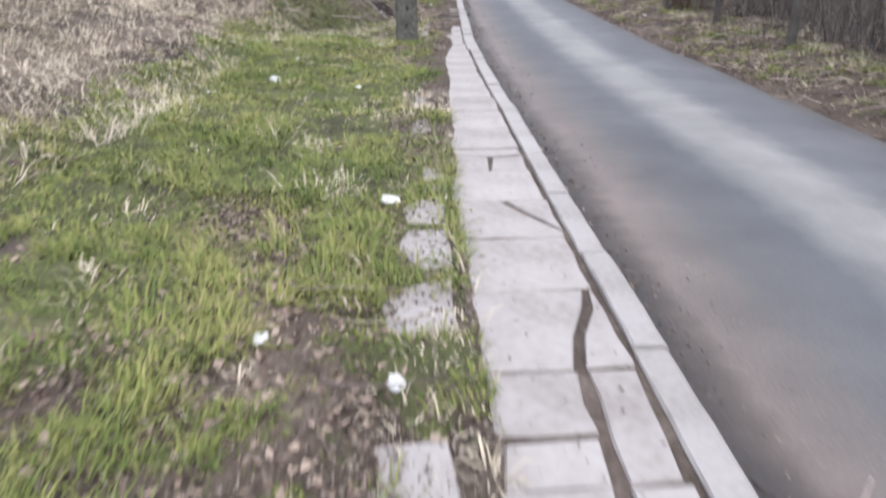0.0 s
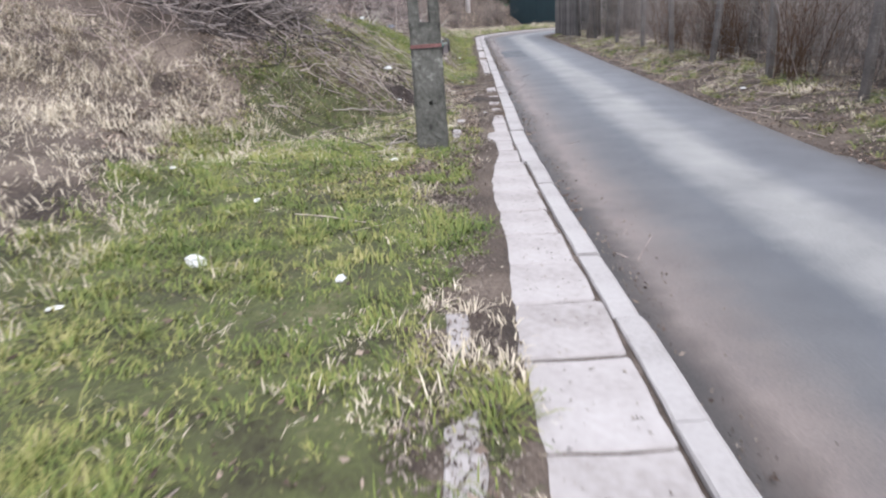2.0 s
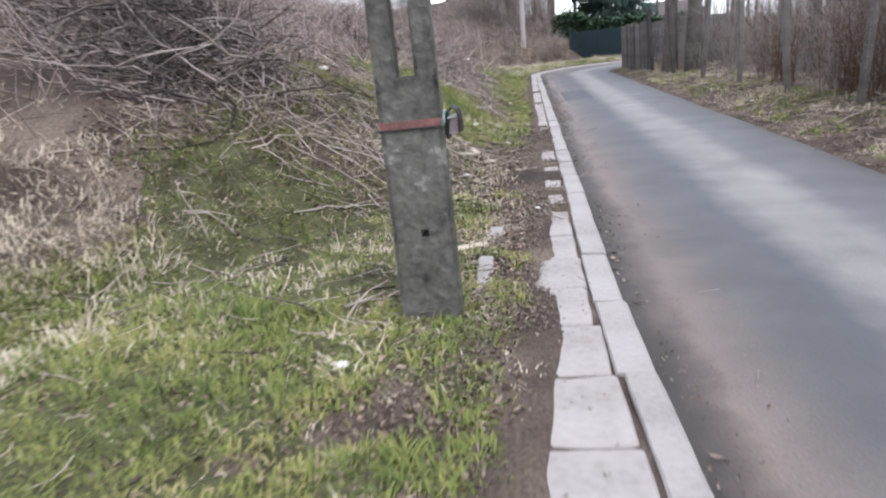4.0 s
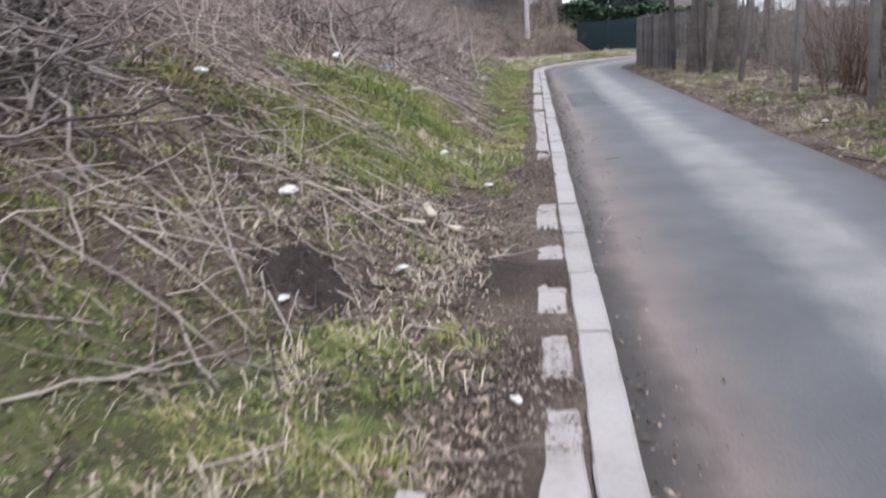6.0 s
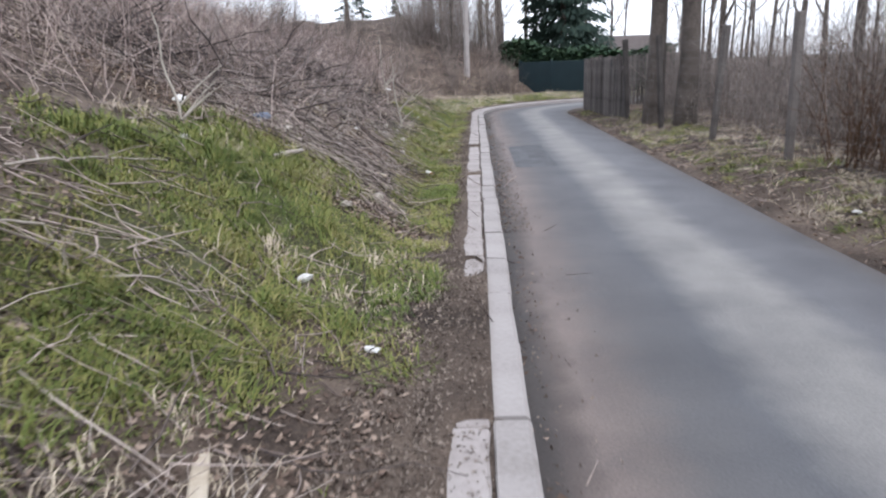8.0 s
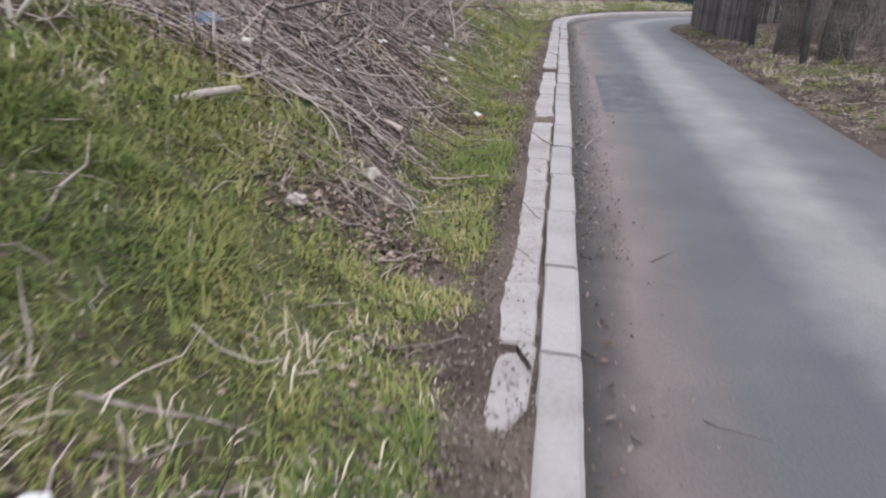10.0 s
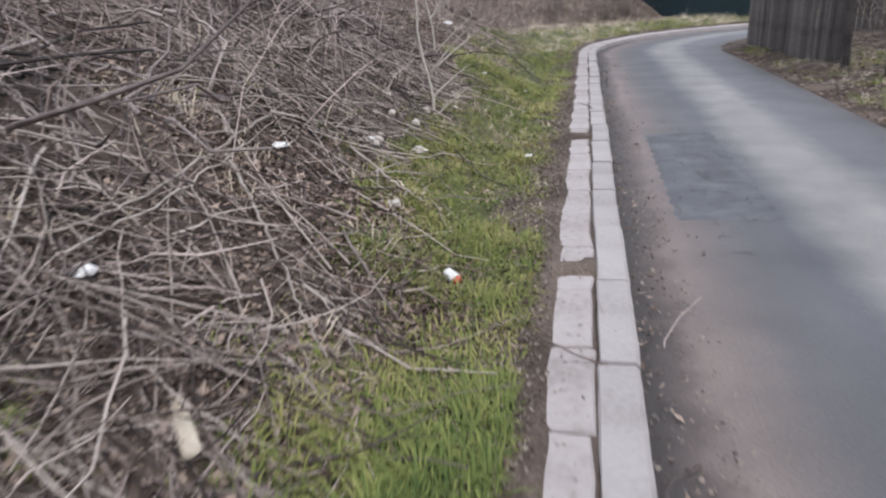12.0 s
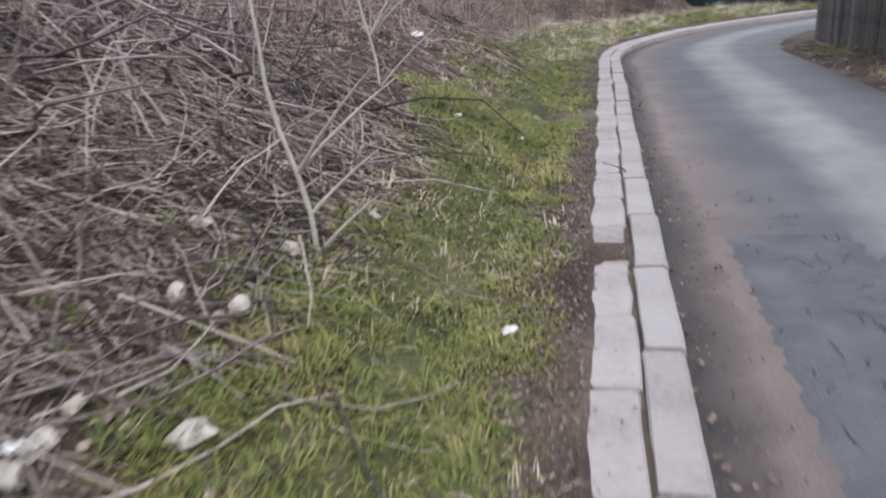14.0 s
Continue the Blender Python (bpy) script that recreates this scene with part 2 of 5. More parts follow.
gx = lines([(-2500, -300, 6), (-300, -40, 8), (-40, -10, 20), (-10, -4, 40), (-4, -1.2, 56), (-1.2, 0.8, 80), (0.8, 3, 20), (3, 6, 30), (6, 15, 30), (15, 60, 16), (60, 2500, 8)])
gy = lines([(-2500, -40, 6), (-40, -2, 14), (-2, 28, 560), (28, 45, 130), (45, 90, 24), (90, 3000, 10)])
GX, GY = np.meshgrid(gx, gy)
GZ = height(GX, GY)
nx, ny = len(gx), len(gy)
idx = np.arange(nx * ny).reshape(ny, nx)
gf = np.stack([idx[:-1, :-1], idx[:-1, 1:], idx[1:, 1:], idx[1:, :-1]], -1).reshape(-1, 4)
thing("ground", big_mesh("ground", np.stack([GX, GY, GZ], -1).reshape(-1, 3), gf, M_SOIL, True),
      "brown winter soil with leaf litter on a roadside bank", "ground", kind="structure")


# ---- road ----
def road_material():
    m = bpy.data.materials.new("worn_asphalt")
    m.use_nodes = True
    n, l = m.node_tree.nodes, m.node_tree.links
    b = n["Principled BSDF"]
    uv = n.new("ShaderNodeUVMap")
    uv.uv_map = "across"
    sep = n.new("ShaderNodeSeparateXYZ")
    l.new(uv.outputs[0], sep.inputs[0])
    nb = n.new("ShaderNodeTexNoise")
    nb.inputs["Scale"].default_value, nb.inputs["Detail"].default_value = 1.0, 4
    mp = n.new("ShaderNodeMapping")
    mp.inputs["Scale"].default_value = (0.9, 0.5, 1)
    l.new(uv.outputs[0], mp.inputs[0])
    l.new(mp.outputs[0], nb.inputs["Vector"])
    nf = n.new("ShaderNodeTexNoise")
    nf.inputs["Scale"].default_value, nf.inputs["Detail"].default_value = 6.0, 6
    l.new(uv.outputs[0], nf.inputs["Vector"])

    def shifted(src, amount, tex):
        ma = n.new("ShaderNodeMath")
        ma.operation = 'MULTIPLY_ADD'
        ma.inputs[1].default_value = amount
        l.new(tex.outputs[0], ma.inputs[0])
        su = n.new("ShaderNodeMath")
        su.operation = 'SUBTRACT'
        su.inputs[1].default_value = amount / 2
        l.new(src, su.inputs[0])
        l.new(su.outputs[0], ma.inputs[2])
        return ma
    a1 = shifted(sep.outputs[0], 0.24, nb)
    a2 = shifted(a1.outputs[0], 0.20, nf)
    sc = n.new("ShaderNodeMath")
    sc.operation = 'MULTIPLY'
    sc.inputs[1].default_value = 1 / 2.8
    l.new(a2.outputs[0], sc.inputs[0])
    r = n.new("ShaderNodeValToRGB")
    ramp = [(0.0, (0.036, 0.030, 0.026)), (0.22, (0.048, 0.039, 0.034)), (0.31, (0.088, 0.068, 0.058)), (0.41, (0.165, 0.132, 0.116)), (0.54, (0.138, 0.115, 0.103)), (0.74, (0.098, 0.094, 0.094)),
            (1.06, (0.090, 0.092, 0.098)), (1.30, (0.205, 0.198, 0.187)), (1.60, (0.242, 0.233, 0.218)), (1.86, (0.128, 0.129, 0.135)), (2.35, (0.106, 0.106, 0.111))]
    e = r.color_ramp.elements
    e[0].position, e[0].color = 0.0, (*ramp[0][1], 1)
    e[1].position, e[1].color = 2.72 / 2.8, (0.075, 0.06, 0.046, 1)
    for p, c in ramp[1:]:
        x = e.new(p / 2.8)
        x.color = (*c, 1)
    l.new(sc.outputs[0], r.inputs[0])
    grit = n.new("ShaderNodeTexNoise")
    grit.inputs["Scale"].default_value, grit.inputs["Detail"].default_value = 90, 4
    l.new(uv.outputs[0], grit.inputs["Vector"])
    gr = n.new("ShaderNodeValToRGB")
    gr.color_ramp.elements[0].position, gr.color_ramp.elements[1].position = 0.3, 0.75
    gr.color_ramp.elements[0].color, gr.color_ramp.elements[1].color = (0.72, 0.72, 0.72, 1), (1.2, 1.2, 1.2, 1)
    l.new(grit.outputs[0], gr.inputs[0])
    mx = n.new("ShaderNodeMix")
    mx.data_type, mx.blend_type = 'RGBA', 'MULTIPLY'
    mx.inputs[0].default_value = 1.0
    l.new(r.outputs[0], mx.inputs[6])
    l.new(gr.outputs[0], mx.inputs[7])
    blot = n.new("ShaderNodeTexNoise")
    blot.inputs["Scale"].default_value, blot.inputs["Detail"].default_value = 1.7, 7
    l.new(uv.outputs[0], blot.inputs["Vector"])
    br = n.new("ShaderNodeValToRGB")
    br.color_ramp.elements[0].position, br.color_ramp.elements[1].position = 0.3, 0.72
    br.color_ramp.elements[0].color, br.color_ramp.elements[1].color = (0.74, 0.74, 0.75, 1), (1.16, 1.15, 1.13, 1)
    l.new(blot.outputs[0], br.inputs[0])
    mx2 = n.new("ShaderNodeMix")
    mx2.data_type, mx2.blend_type = 'RGBA', 'MULTIPLY'
    mx2.inputs[0].default_value = 1.0
    l.new(mx.outputs[2], mx2.inputs[6])
    l.new(br.outputs[0], mx2.inputs[7])
    l.new(mx2.outputs[2], b.inputs["Base Color"])
    b.inputs["Roughness"].default_value = 0.62
    b.inputs["Specular IOR Level"].default_value = 0.55
    bn = n.new("ShaderNodeBump")
    bn.inputs["Strength"].default_value, bn.inputs["Distance"].default_value = 0.35, 0.01
    l.new(grit.outputs[0], bn.inputs["Height"])
    l.new(bn.outputs[0], b.inputs["Normal"])
    return m


M_ROAD = road_material()
ss = list(np.arange(-30, 31, 0.25)) + list(np.arange(31, 42, 0.2)) + list(np.arange(42, 80, 2.0))
cross = [0.10, 0.16, 0.25, 0.4, 0.6, 0.85, 1.1, 1.4, 1.7, 2.0, 2.3, 2.5, 2.62, 2.72, 2.80]
rv, ruv = [], []
for s in ss:
    for d in cross:
        x, y = place(d, s)
        crown = 0.03 * (1 - ((d - 1.4) / 1.3) ** 2)
        edge = 0.0 if d < 2.55 else -0.02 * (d - 2.55) / 0.25
        rv.append((x, y, -0.095 + crown + edge + 0.004 * float(wave(x, y, 1.7, 5))))
        ruv.append((d, s))
nc = len(cross)
rf = [(i * nc + j, i * nc + j + 1, (i + 1) * nc + j + 1, (i + 1) * nc + j) for i in range(len(ss) - 1) for j in range(nc - 1)]
road_me = mesh_of("road", rv, rf, M_ROAD, True)
lay = road_me.uv_layers.new(name="across")
lay.data.foreach_set("uv", np.array([ruv[v] for p in rf for v in p], np.float32).ravel())
thing("road", road_me, "narrow worn grey asphalt road with dirt along its edges", "road", kind="structure")


def road_z(d, x, y):
    return -0.095 + 0.03 * (1 - ((d - 1.4) / 1.3) ** 2) + 0.004 * float(wave(x, y, 1.7, 5))


# a darker repaired patch
M_PATCH = mat("dark_patch_asphalt", [(0.075, 0.076, 0.080), (0.115, 0.117, 0.123), (0.185, 0.187, 0.192)], 5.0, 95, 0.9, 0.8, 1.0)
pv, pf = [], []
pn, pm = 15, 60
for i in range(pm):
    for j in range(pn):
        s, d = 20.75 + 2.5 * i / (pm - 1), 0.47 + 0.60 * j / (pn - 1)
        if j in (0, pn - 1):
            d += 0.018 * math.sin(i * 1.3) + 0.012 * math.sin(i * 3.1 + j)
        x, y = place(d, s)
        pv.append((x, y, road_z(d, x, y) + (0.006 if 0 < j < pn - 1 and 0 < i < pm - 1 else -0.004)))
pf = [(i * pn + j, i * pn + j + 1, (i + 1) * pn + j + 1, (i + 1) * pn + j) for i in range(pm - 1) for j in range(pn - 1)]
thing("asphalt_patch", mesh_of("asphalt_patch", pv, pf, M_PATCH, True), "dark rectangular asphalt repair patch in the road", "road patch", kind="structure")

# fine cracks that wander over the worn asphalt beside it
M_CRACK = mat("dirt_in_cracks", [(0.02, 0.019, 0.018), (0.045, 0.042, 0.04)], 6, 60, 0.95, 0.2, 0.8)
rc = random.Random(31)
ckv, ckf = [], []
for k in range(90):
    d, s = rc.gauss(0.8, 0.16), rc.uniform(20.2, 24.0)
    way = rc.choice([0.0, 1.4, 1.7, 0.3]) + rc.uniform(-0.5, 0.5)
    steps = rc.randint(5, 13)
    for i in range(steps):
        half = 0.0018 * (1 - abs(2 * i / (steps - 1) - 1) ** 2) + 0.0006
        for sg in (-1, 1):
            px, py = place(d - sg * half * math.sin(way), s + sg * half * math.cos(way))
            on_patch = 0.43 < d < 1.11 and 20.65 < s < 23.35
            ckv.append((float(px), float(py), road_z(d, float(px), float(py)) + (0.0105 if on_patch else 0.0045)))
        if i:
            n0 = len(ckv) - 4
            ckf.append((n0, n0 + 2, n0 + 3, n0 + 1))
        turn = rc.uniform(-0.9, 0.9)
        d += 0.016 * math.cos(way + turn)
        s += 0.016 * math.sin(way + turn)
thing("road_cracks", mesh_of("road_cracks", ckv, ckf, M_CRACK), "fine dark dirt-filled cracks in the worn asphalt", "cracks", kind="structure")

# ---- pole ----
PX, PY = -0.74, 9.05


def band_mesh(name, path, depth, thick, material, filled=False):
    """A strip bent along a path in the x-z plane, as deep as given along y; filled closes its front and back."""
    bm = bmesh.new()
    rows, n = [], len(path)
    for k in range(n):
        a, b = Vector(path[max(k - 1, 0)]), Vector(path[min(k + 1, n - 1)])
        t = (b - a).normalized()
        o = Vector((-t.y, t.x)) * thick / 2
        p = Vector(path[k])
        rows.append([bm.verts.new((p.x + sg * o.x, sy * depth / 2, p.y + sg * o.y)) for sg, sy in ((1, -1), (1, 1), (-1, 1), (-1, -1))])
    for k in range(n - 1):
        for q in range(4):
            bm.faces.new((rows[k][q], rows[k][(q + 1) % 4], rows[k + 1][(q + 1) % 4], rows[k + 1][q]))
    bm.faces.new(rows[0][::-1])
    bm.faces.new(rows[-1])
    if filled:
        for sy in (-1, 1):
            bm.faces.new([bm.verts.new((x, sy * depth * 0.48, z)) for x, z in path[:-1]])
    bmesh.ops.recalc_face_normals(bm, faces=bm.faces[:])
    me = bpy.data.meshes.new(name)
    bm.to_mesh(me)
    bm.free()
    me.materials.append(material)
    return me


def concrete_pole():
    root = empty("utility_pole", pose(PX, PY, -0.25, 0, -0.6, 5), "grey weathered concrete utility pole with slotted faces, standing in grass", "utility pole")
    h, slot0 = 9.0, 1.36

    def half(z):
        return 0.143 - 0.0080 * z, 0.100 - 0.0045 * z

    # solid foot with a bolt hole in its front
    zs, cols = [0.0, 0.35, 0.672, 0.708, 1.05, slot0], (-1, -0.06, 0.19, 1)
    bm = bmesh.new()
    rows = []
    for z in zs:
        wx, wy = half(z)
        rows.append([bm.verts.new((c * wx, -wy, z)) for c in cols] + [bm.verts.new((wx, wy, z)), bm.verts.new((-wx, wy, z))])
    hole = None
    for i in range(len(zs) - 1):
        for k in range(6):
            f = bm.faces.new((rows[i][k], rows[i][(k + 1) % 6], rows[i + 1][(k + 1) % 6], rows[i + 1][k]))
            if i == 2 and k == 1:
                hole = f
    bm.faces.new(rows[0][::-1])
    bm.faces.new(rows[-1])
    got = bmesh.ops.extrude_discrete_faces(bm, faces=[hole])
    for f in got["faces"]:
        for v in f.verts:
            v.co.y += 0.07
    bmesh.ops.bevel(bm, geom=[e for e in bm.edges if abs(e.verts[0].co.z - e.verts[1].co.z) > 0.01 and abs(abs(e.verts[0].co.x) - half(e.verts[0].co.z)[0]) < 1e-4], offset=0.02, segments=2, affect='EDGES')
    me = bpy.data.meshes.new("foot")
    bm.to_mesh(me)
    bm.free()
    me.materials.append(M_POLE)
    shaft = child("foot", me, root)
    # two flanges, and the webs between the slots
    for side in (-1, 1):
        bm = bmesh.new()
        rr = []
        for i in range(13):
            z = slot0 + (h - slot0) * i / 12
            wx, wy = half(z)
            inner = wx * 0.30
            xs = sorted((side * wx, side * inner))
            rr.append([bm.verts.new(p) for p in ((xs[0], -wy, z), (xs[1], -wy, z), (xs[1], wy, z), (xs[0], wy, z))])
        for i in range(12):
            for k in range(4):
                bm.faces.new((rr[i][k], rr[i][(k + 1) % 4], rr[i + 1][(k + 1) % 4], rr[i + 1][k]))
        bm.faces.new(rr[-1])
        bmesh.ops.bevel(bm, geom=[e for e in bm.edges if abs(e.verts[0].co.z - e.verts[1].co.z) > 0.1], offset=0.014, segments=2, affect='EDGES')
        me = bpy.data.meshes.new("flange")
        bm.to_mesh(me)
        bm.free()
        me.materials.append(M_POLE)
        child("flange", me, root)
    z = slot0 + 0.62
    while z < h:
        wx, wy = half(z)
        child("web", box_mesh("web", wx * 0.66, wy * 1.5, 0.42, M_POLE, 0.01), root, pose(0, 0, z))
        z += 1.05
    # strap round the foot: rusty band, painted end, thin wire
    zb = 1.155
    wx, wy = half(zb)
    child("strap", box_mesh("strap", 2 * wx + 0.004, 0.005, 0.030, M_RUSTBAND, 0.001), root, pose(0, -wy - 0.004, zb), "rusty red steel strap")
    child("strap_end", box_mesh("strap_end", 0.006, 2 * wy + 0.02, 0.028, M_TEAL, 0.001), root, pose(wx + 0.004, 0.0, zb + 0.002, 5, 0, 0), "teal painted strap end")
    child("strap_end", box_mesh("strap_end", 0.0065, 0.06, 0.027, M_TEALPALE, 0.001), root, pose(wx + 0.006, -0.01, zb + 0.003, 5, 0, 0), "worn pale part of the strap")
    loop = [(-wx - 0.006, -wy - 0.006, zb - 0.004), (wx + 0.006, -wy - 0.007, zb - 0.006), (wx + 0.009, wy, zb + 0.0), (-wx - 0.006, wy + 0.006, zb - 0.004), (-wx - 0.006, -wy - 0.006, zb - 0.004)]
    v, f = tube(loop, [0.004] * 5, 6)
    child("wire", mesh_of("wire", v, f, M_BLACK), root, None, "thin black wire")
    # small arched reflector housing held by the strap
    arch = [(-0.028, 0.0), (-0.029, 0.045), (-0.027, 0.085), (-0.013, 0.113), (0.008, 0.124), (0.026, 0.115), (0.035, 0.092), (0.038, 0.055), (0.037, 0.012)]
    box = child("reflector", band_mesh("reflector", arch, 0.062, 0.005, M_BLACK), root, pose(wx + 0.036, wy + 0.018, zb - 0.068, 4, 3, -16), "dark arched housing of a small reflector")
    child("face_plate", band_mesh("face_plate", [(-0.012, 0.004), (0.010, 0.002), (0.033, 0.010), (0.034, 0.050), (0.024, 0.078), (-0.004, 0.070), (-0.012, 0.004)], 0.040, 0.004, M_PLATE, True), box, pose(0, 0.002, 0), "dull pinkish grey face")
    child("side_post", box_mesh("side_post", 0.011, 0.056, 0.098, M_BLACK, 0.003), box, pose(-0.020, -0.004, -0.016), "black plastic edge")
    child("top_plate", box_mesh("top_plate", 0.058, 0.034, 0.006, M_TEALPALE, 0.002), box, pose(0.002, -0.012, 0.082, 12, -24, 0), "pale metal top plate")
    for q in range(2):
        child("clip", box_mesh("clip", 0.052, 0.009, 0.007, M_TEALPALE, 0.002), box, pose(-0.034, -0.018 + 0.020 * q, 0.104 - 0.012 * q, 0, -14, 8), "pale bent metal clip")
    return root, shaft


M_RUSTBAND = mat("rusty_red_steel", [(0.10, 0.045, 0.04), (0.21, 0.10, 0.09)], 18, 90, 0.8, 0.3, 0.6)
M_TEAL = mat("worn_teal_paint", [(0.05, 0.17, 0.14), (0.10, 0.29, 0.24)], 14, 70, 0.6, 0.2, 0.6)
M_TEALPALE = mat("scuffed_pale_paint", [(0.30, 0.38, 0.36), (0.52, 0.55, 0.52)], 16, 70, 0.6, 0.2, 0.6)
M_BLACK = mat("dark_brown_plastic", [(0.018, 0.014, 0.013), (0.04, 0.03, 0.028)], 14, 70, 0.5, 0.1, 0.6)
M_PLATE = mat("dull_pink_grey_plate", [(0.20, 0.165, 0.16), (0.36, 0.31, 0.31)], 10, 60, 0.45, 0.1, 0.6)
pole_root, pole_shaft = concrete_pole()

# ---- gate ----
gate = empty("gate", pose(1.95, 43.0, 0.0, 0, 0, -50), "dark teal sheet metal gate and fence across the bend", "gate")
for k in range(3):
    child("panel", box_mesh("panel", 1.9, 0.05, 1.35, M_GATE), gate, pose(0.97 + 1.95 * k, 0, 0.05))
for k in range(4):
    child("post", box_mesh("post", 0.1, 0.1, 1.46, M_GATE), gate, pose(1.95 * k, 0.0, 0))

# ---- pavement and kerb pieces ----
pavement = tagged(new("pavement"), "row of old square concrete slabs, half overgrown", "pavement", kind="structure")
SLAB_JOINTS = [1.72 - 0.49 * k for k in range(9, 0, -1)] + [1.72, 2.23, 2.73, 3.21, 3.69, 4.16, 4.65, 5.19, 5.67, 6.13]
SLAB_JOINTS += [6.13 + 0.4614 * k for k in range(1, 8)] + [9.85, 10.33, 10.87, 11.42, 12.03, 12.67, 13.2, 13.74, 14.3, 14.9, 15.55, 16.06, 16.55, 17.10, 17.52]
while SLAB_JOINTS[-1] < 42:
    SLAB_JOINTS.append(SLAB_JOINTS[-1] + 0.518)


def slab_mesh(outline, thick=0.06, seed=0, name="slab", wear=0.006):
    """A flat stone with a rounded upper edge from an outline in metres."""
    r = random.Random(seed)
    pts = []
    n = len(outline)
    for i in range(n):
        a, b = Vector(outline[i]), Vector(outline[(i + 1) % n])
        k = max(1, int((b - a).length / 0.14))
        for j in range(k):
            p = a.lerp(b, j / k)
            pts.append(p + Vector((r.uniform(-wear, wear), r.uniform(-wear, wear))))
    c = sum(pts, Vector((0, 0))) / len(pts)
    vs, m = [], len(pts)
    for inset, z in ((0.0, -thick), (0.0, -0.010), (0.010, 0.0)):
        for p in pts:
            q = p + (c - p).normalized() * inset
            vs.append((q.x, q.y, z + (r.uniform(-0.001, 0.001) if z == 0 else 0)))
    fs = []
    for ring in (0, 1):
        for i in range(m):
            fs.append((ring * m + i, ring * m + (i + 1) % m, (ring + 1) * m + (i + 1) % m, (ring + 1) * m + i))
    fs.append(tuple(2 * m + i for i in range(m)))
    return mesh_of(name, vs, fs, M_SLAB)


W = 0.238
CRACKS = {
    2.97: lambda L: [[(-W, -L), (W, -L), (W, -0.19), (-0.01, L), (-W, L)], [(W, -0.155), (W, L), (0.035, L)]],
    1.975: lambda L: [[(-W, -L), (0.05, -L), (0.09, -0.06), (0.17, 0.13), (0.205, L), (-W, L)], [(0.078, -L), (W, -L), (W, L), (0.225, L), (0.195, 0.115), (0.117, -0.067)]],
    1.475: lambda L: [[(-W, -0.04), (0.045, -0.045), (0.055, L), (-W, L)], [(0.08, -L), (W - 0.02, -L), (W, L), (0.09, L)], [(-W, -L), (0.04, -L), (0.043, -0.07), (-W + 0.02, -0.065)]],
    0.985: lambda L: [[(-W, -L), (0.02, -L), (0.03, L), (-W, L)], [(0.07, -L), (W, -L), (W, L), (0.08, L)]],
    3.925: lambda L: [[(-W, -L), (0.0, -L), (0.02, 0.05), (-W, 0.09)], [(0.025, -L), (W, -L), (W, 0.07), (0.045, 0.05)], [(-W, 0.115), (0.05, 0.075), (W, 0.095), (W, L), (-W, L)]],
}
SQUARES = {}
rs = random.Random(11)
for k in range(len(SLAB_JOINTS) - 1):
    s0, s1 = SLAB_JOINTS[k], SLAB_JOINTS[k + 1]
    s, L = (s0 + s1) / 2, round((s1 - s0) / 2 - (0.009 if s0 < 8.5 else 0.005), 3)
    x, y = place((0.005 if s < 8.6 else -0.016) - W, s)
    turn = heading(s)
    m = pose(x + rs.uniform(-0.010, 0.008), y, rs.uniform(-0.005, 0.002), rs.uniform(-0.6, 0.6), rs.uniform(-0.4, 0.4), turn + rs.uniform(-1.3, 1.3))
    broken = [f for c, f in CRACKS.items() if abs(s - c) < 0.06]
    if broken:
        for n, o in enumerate(broken[0](L)):
            child("slab", slab_mesh(o, seed=k * 5 + n, wear=0.009), pavement, m @ pose(0, 0, -0.0015 * n, 0.1 * n, 0.1 * n, 0))
    else:
        key = (L, k % 5)
        if key not in SQUARES:
            c = 0.012 + 0.010 * (k % 3) if s < 8.5 else 0.008
            SQUARES[key] = slab_mesh([(-W, -L), (W - c, -L), (W, -L + c), (W, L - 0.01), (W - 0.012, L), (-W, L)], seed=k, wear=0.006 + 0.002 * (k % 3))
        child("slab", SQUARES[key], pavement, m)
# a second, broken row on the verge side
for k, (x, y, outline) in enumerate([
        (-0.345, 1.13, [(-0.17, -0.24), (0.13, -0.24), (0.11, 0.22), (-0.10, 0.23), (-0.15, 0.05)]),
        (-0.352, 2.07, [(-0.03, -0.19), (0.135, -0.16), (0.115, 0.19), (-0.05, 0.17), (-0.145, 0.02), (-0.12, -0.13)]),
        (-0.345, 2.57, [(-0.03, -0.20), (0.10, -0.18), (0.09, 0.19), (-0.09, 0.19), (-0.12, 0.02)]),
        (-0.355, 2.985, [(-0.09, -0.15), (0.09, -0.16), (0.08, 0.16), (-0.05, 0.17), (-0.11, 0.03)]),
        (-0.33, 3.46, [(-0.07, -0.17), (0.07, -0.19), (0.06, 0.16), (-0.05, 0.18)]),
        (-0.43, 4.60, [(-0.05, -0.22), (0.06, -0.2), (0.06, 0.22), (-0.06, 0.14)]),
        (-0.46, 5.35, [(-0.05, -0.16), (0.04, -0.2), (0.05, 0.18), (-0.04, 0.2)])]):
    child("slab", slab_mesh(outline, seed=50 + k, wear=0.014), pavement, pose(x, y, 0.030, 0.7, -0.8, 3))

kerb = tagged(new("kerb"), "low line of pale concrete kerb stones", "kerb", kind="structure")
KERB_JOINTS = [9.19 - 0.735 * k for k in range(16, 0, -1)] + [9.19, 9.93, 10.66, 11.59] + [11.59 + 0.7385 * k for k in range(1, 43)]


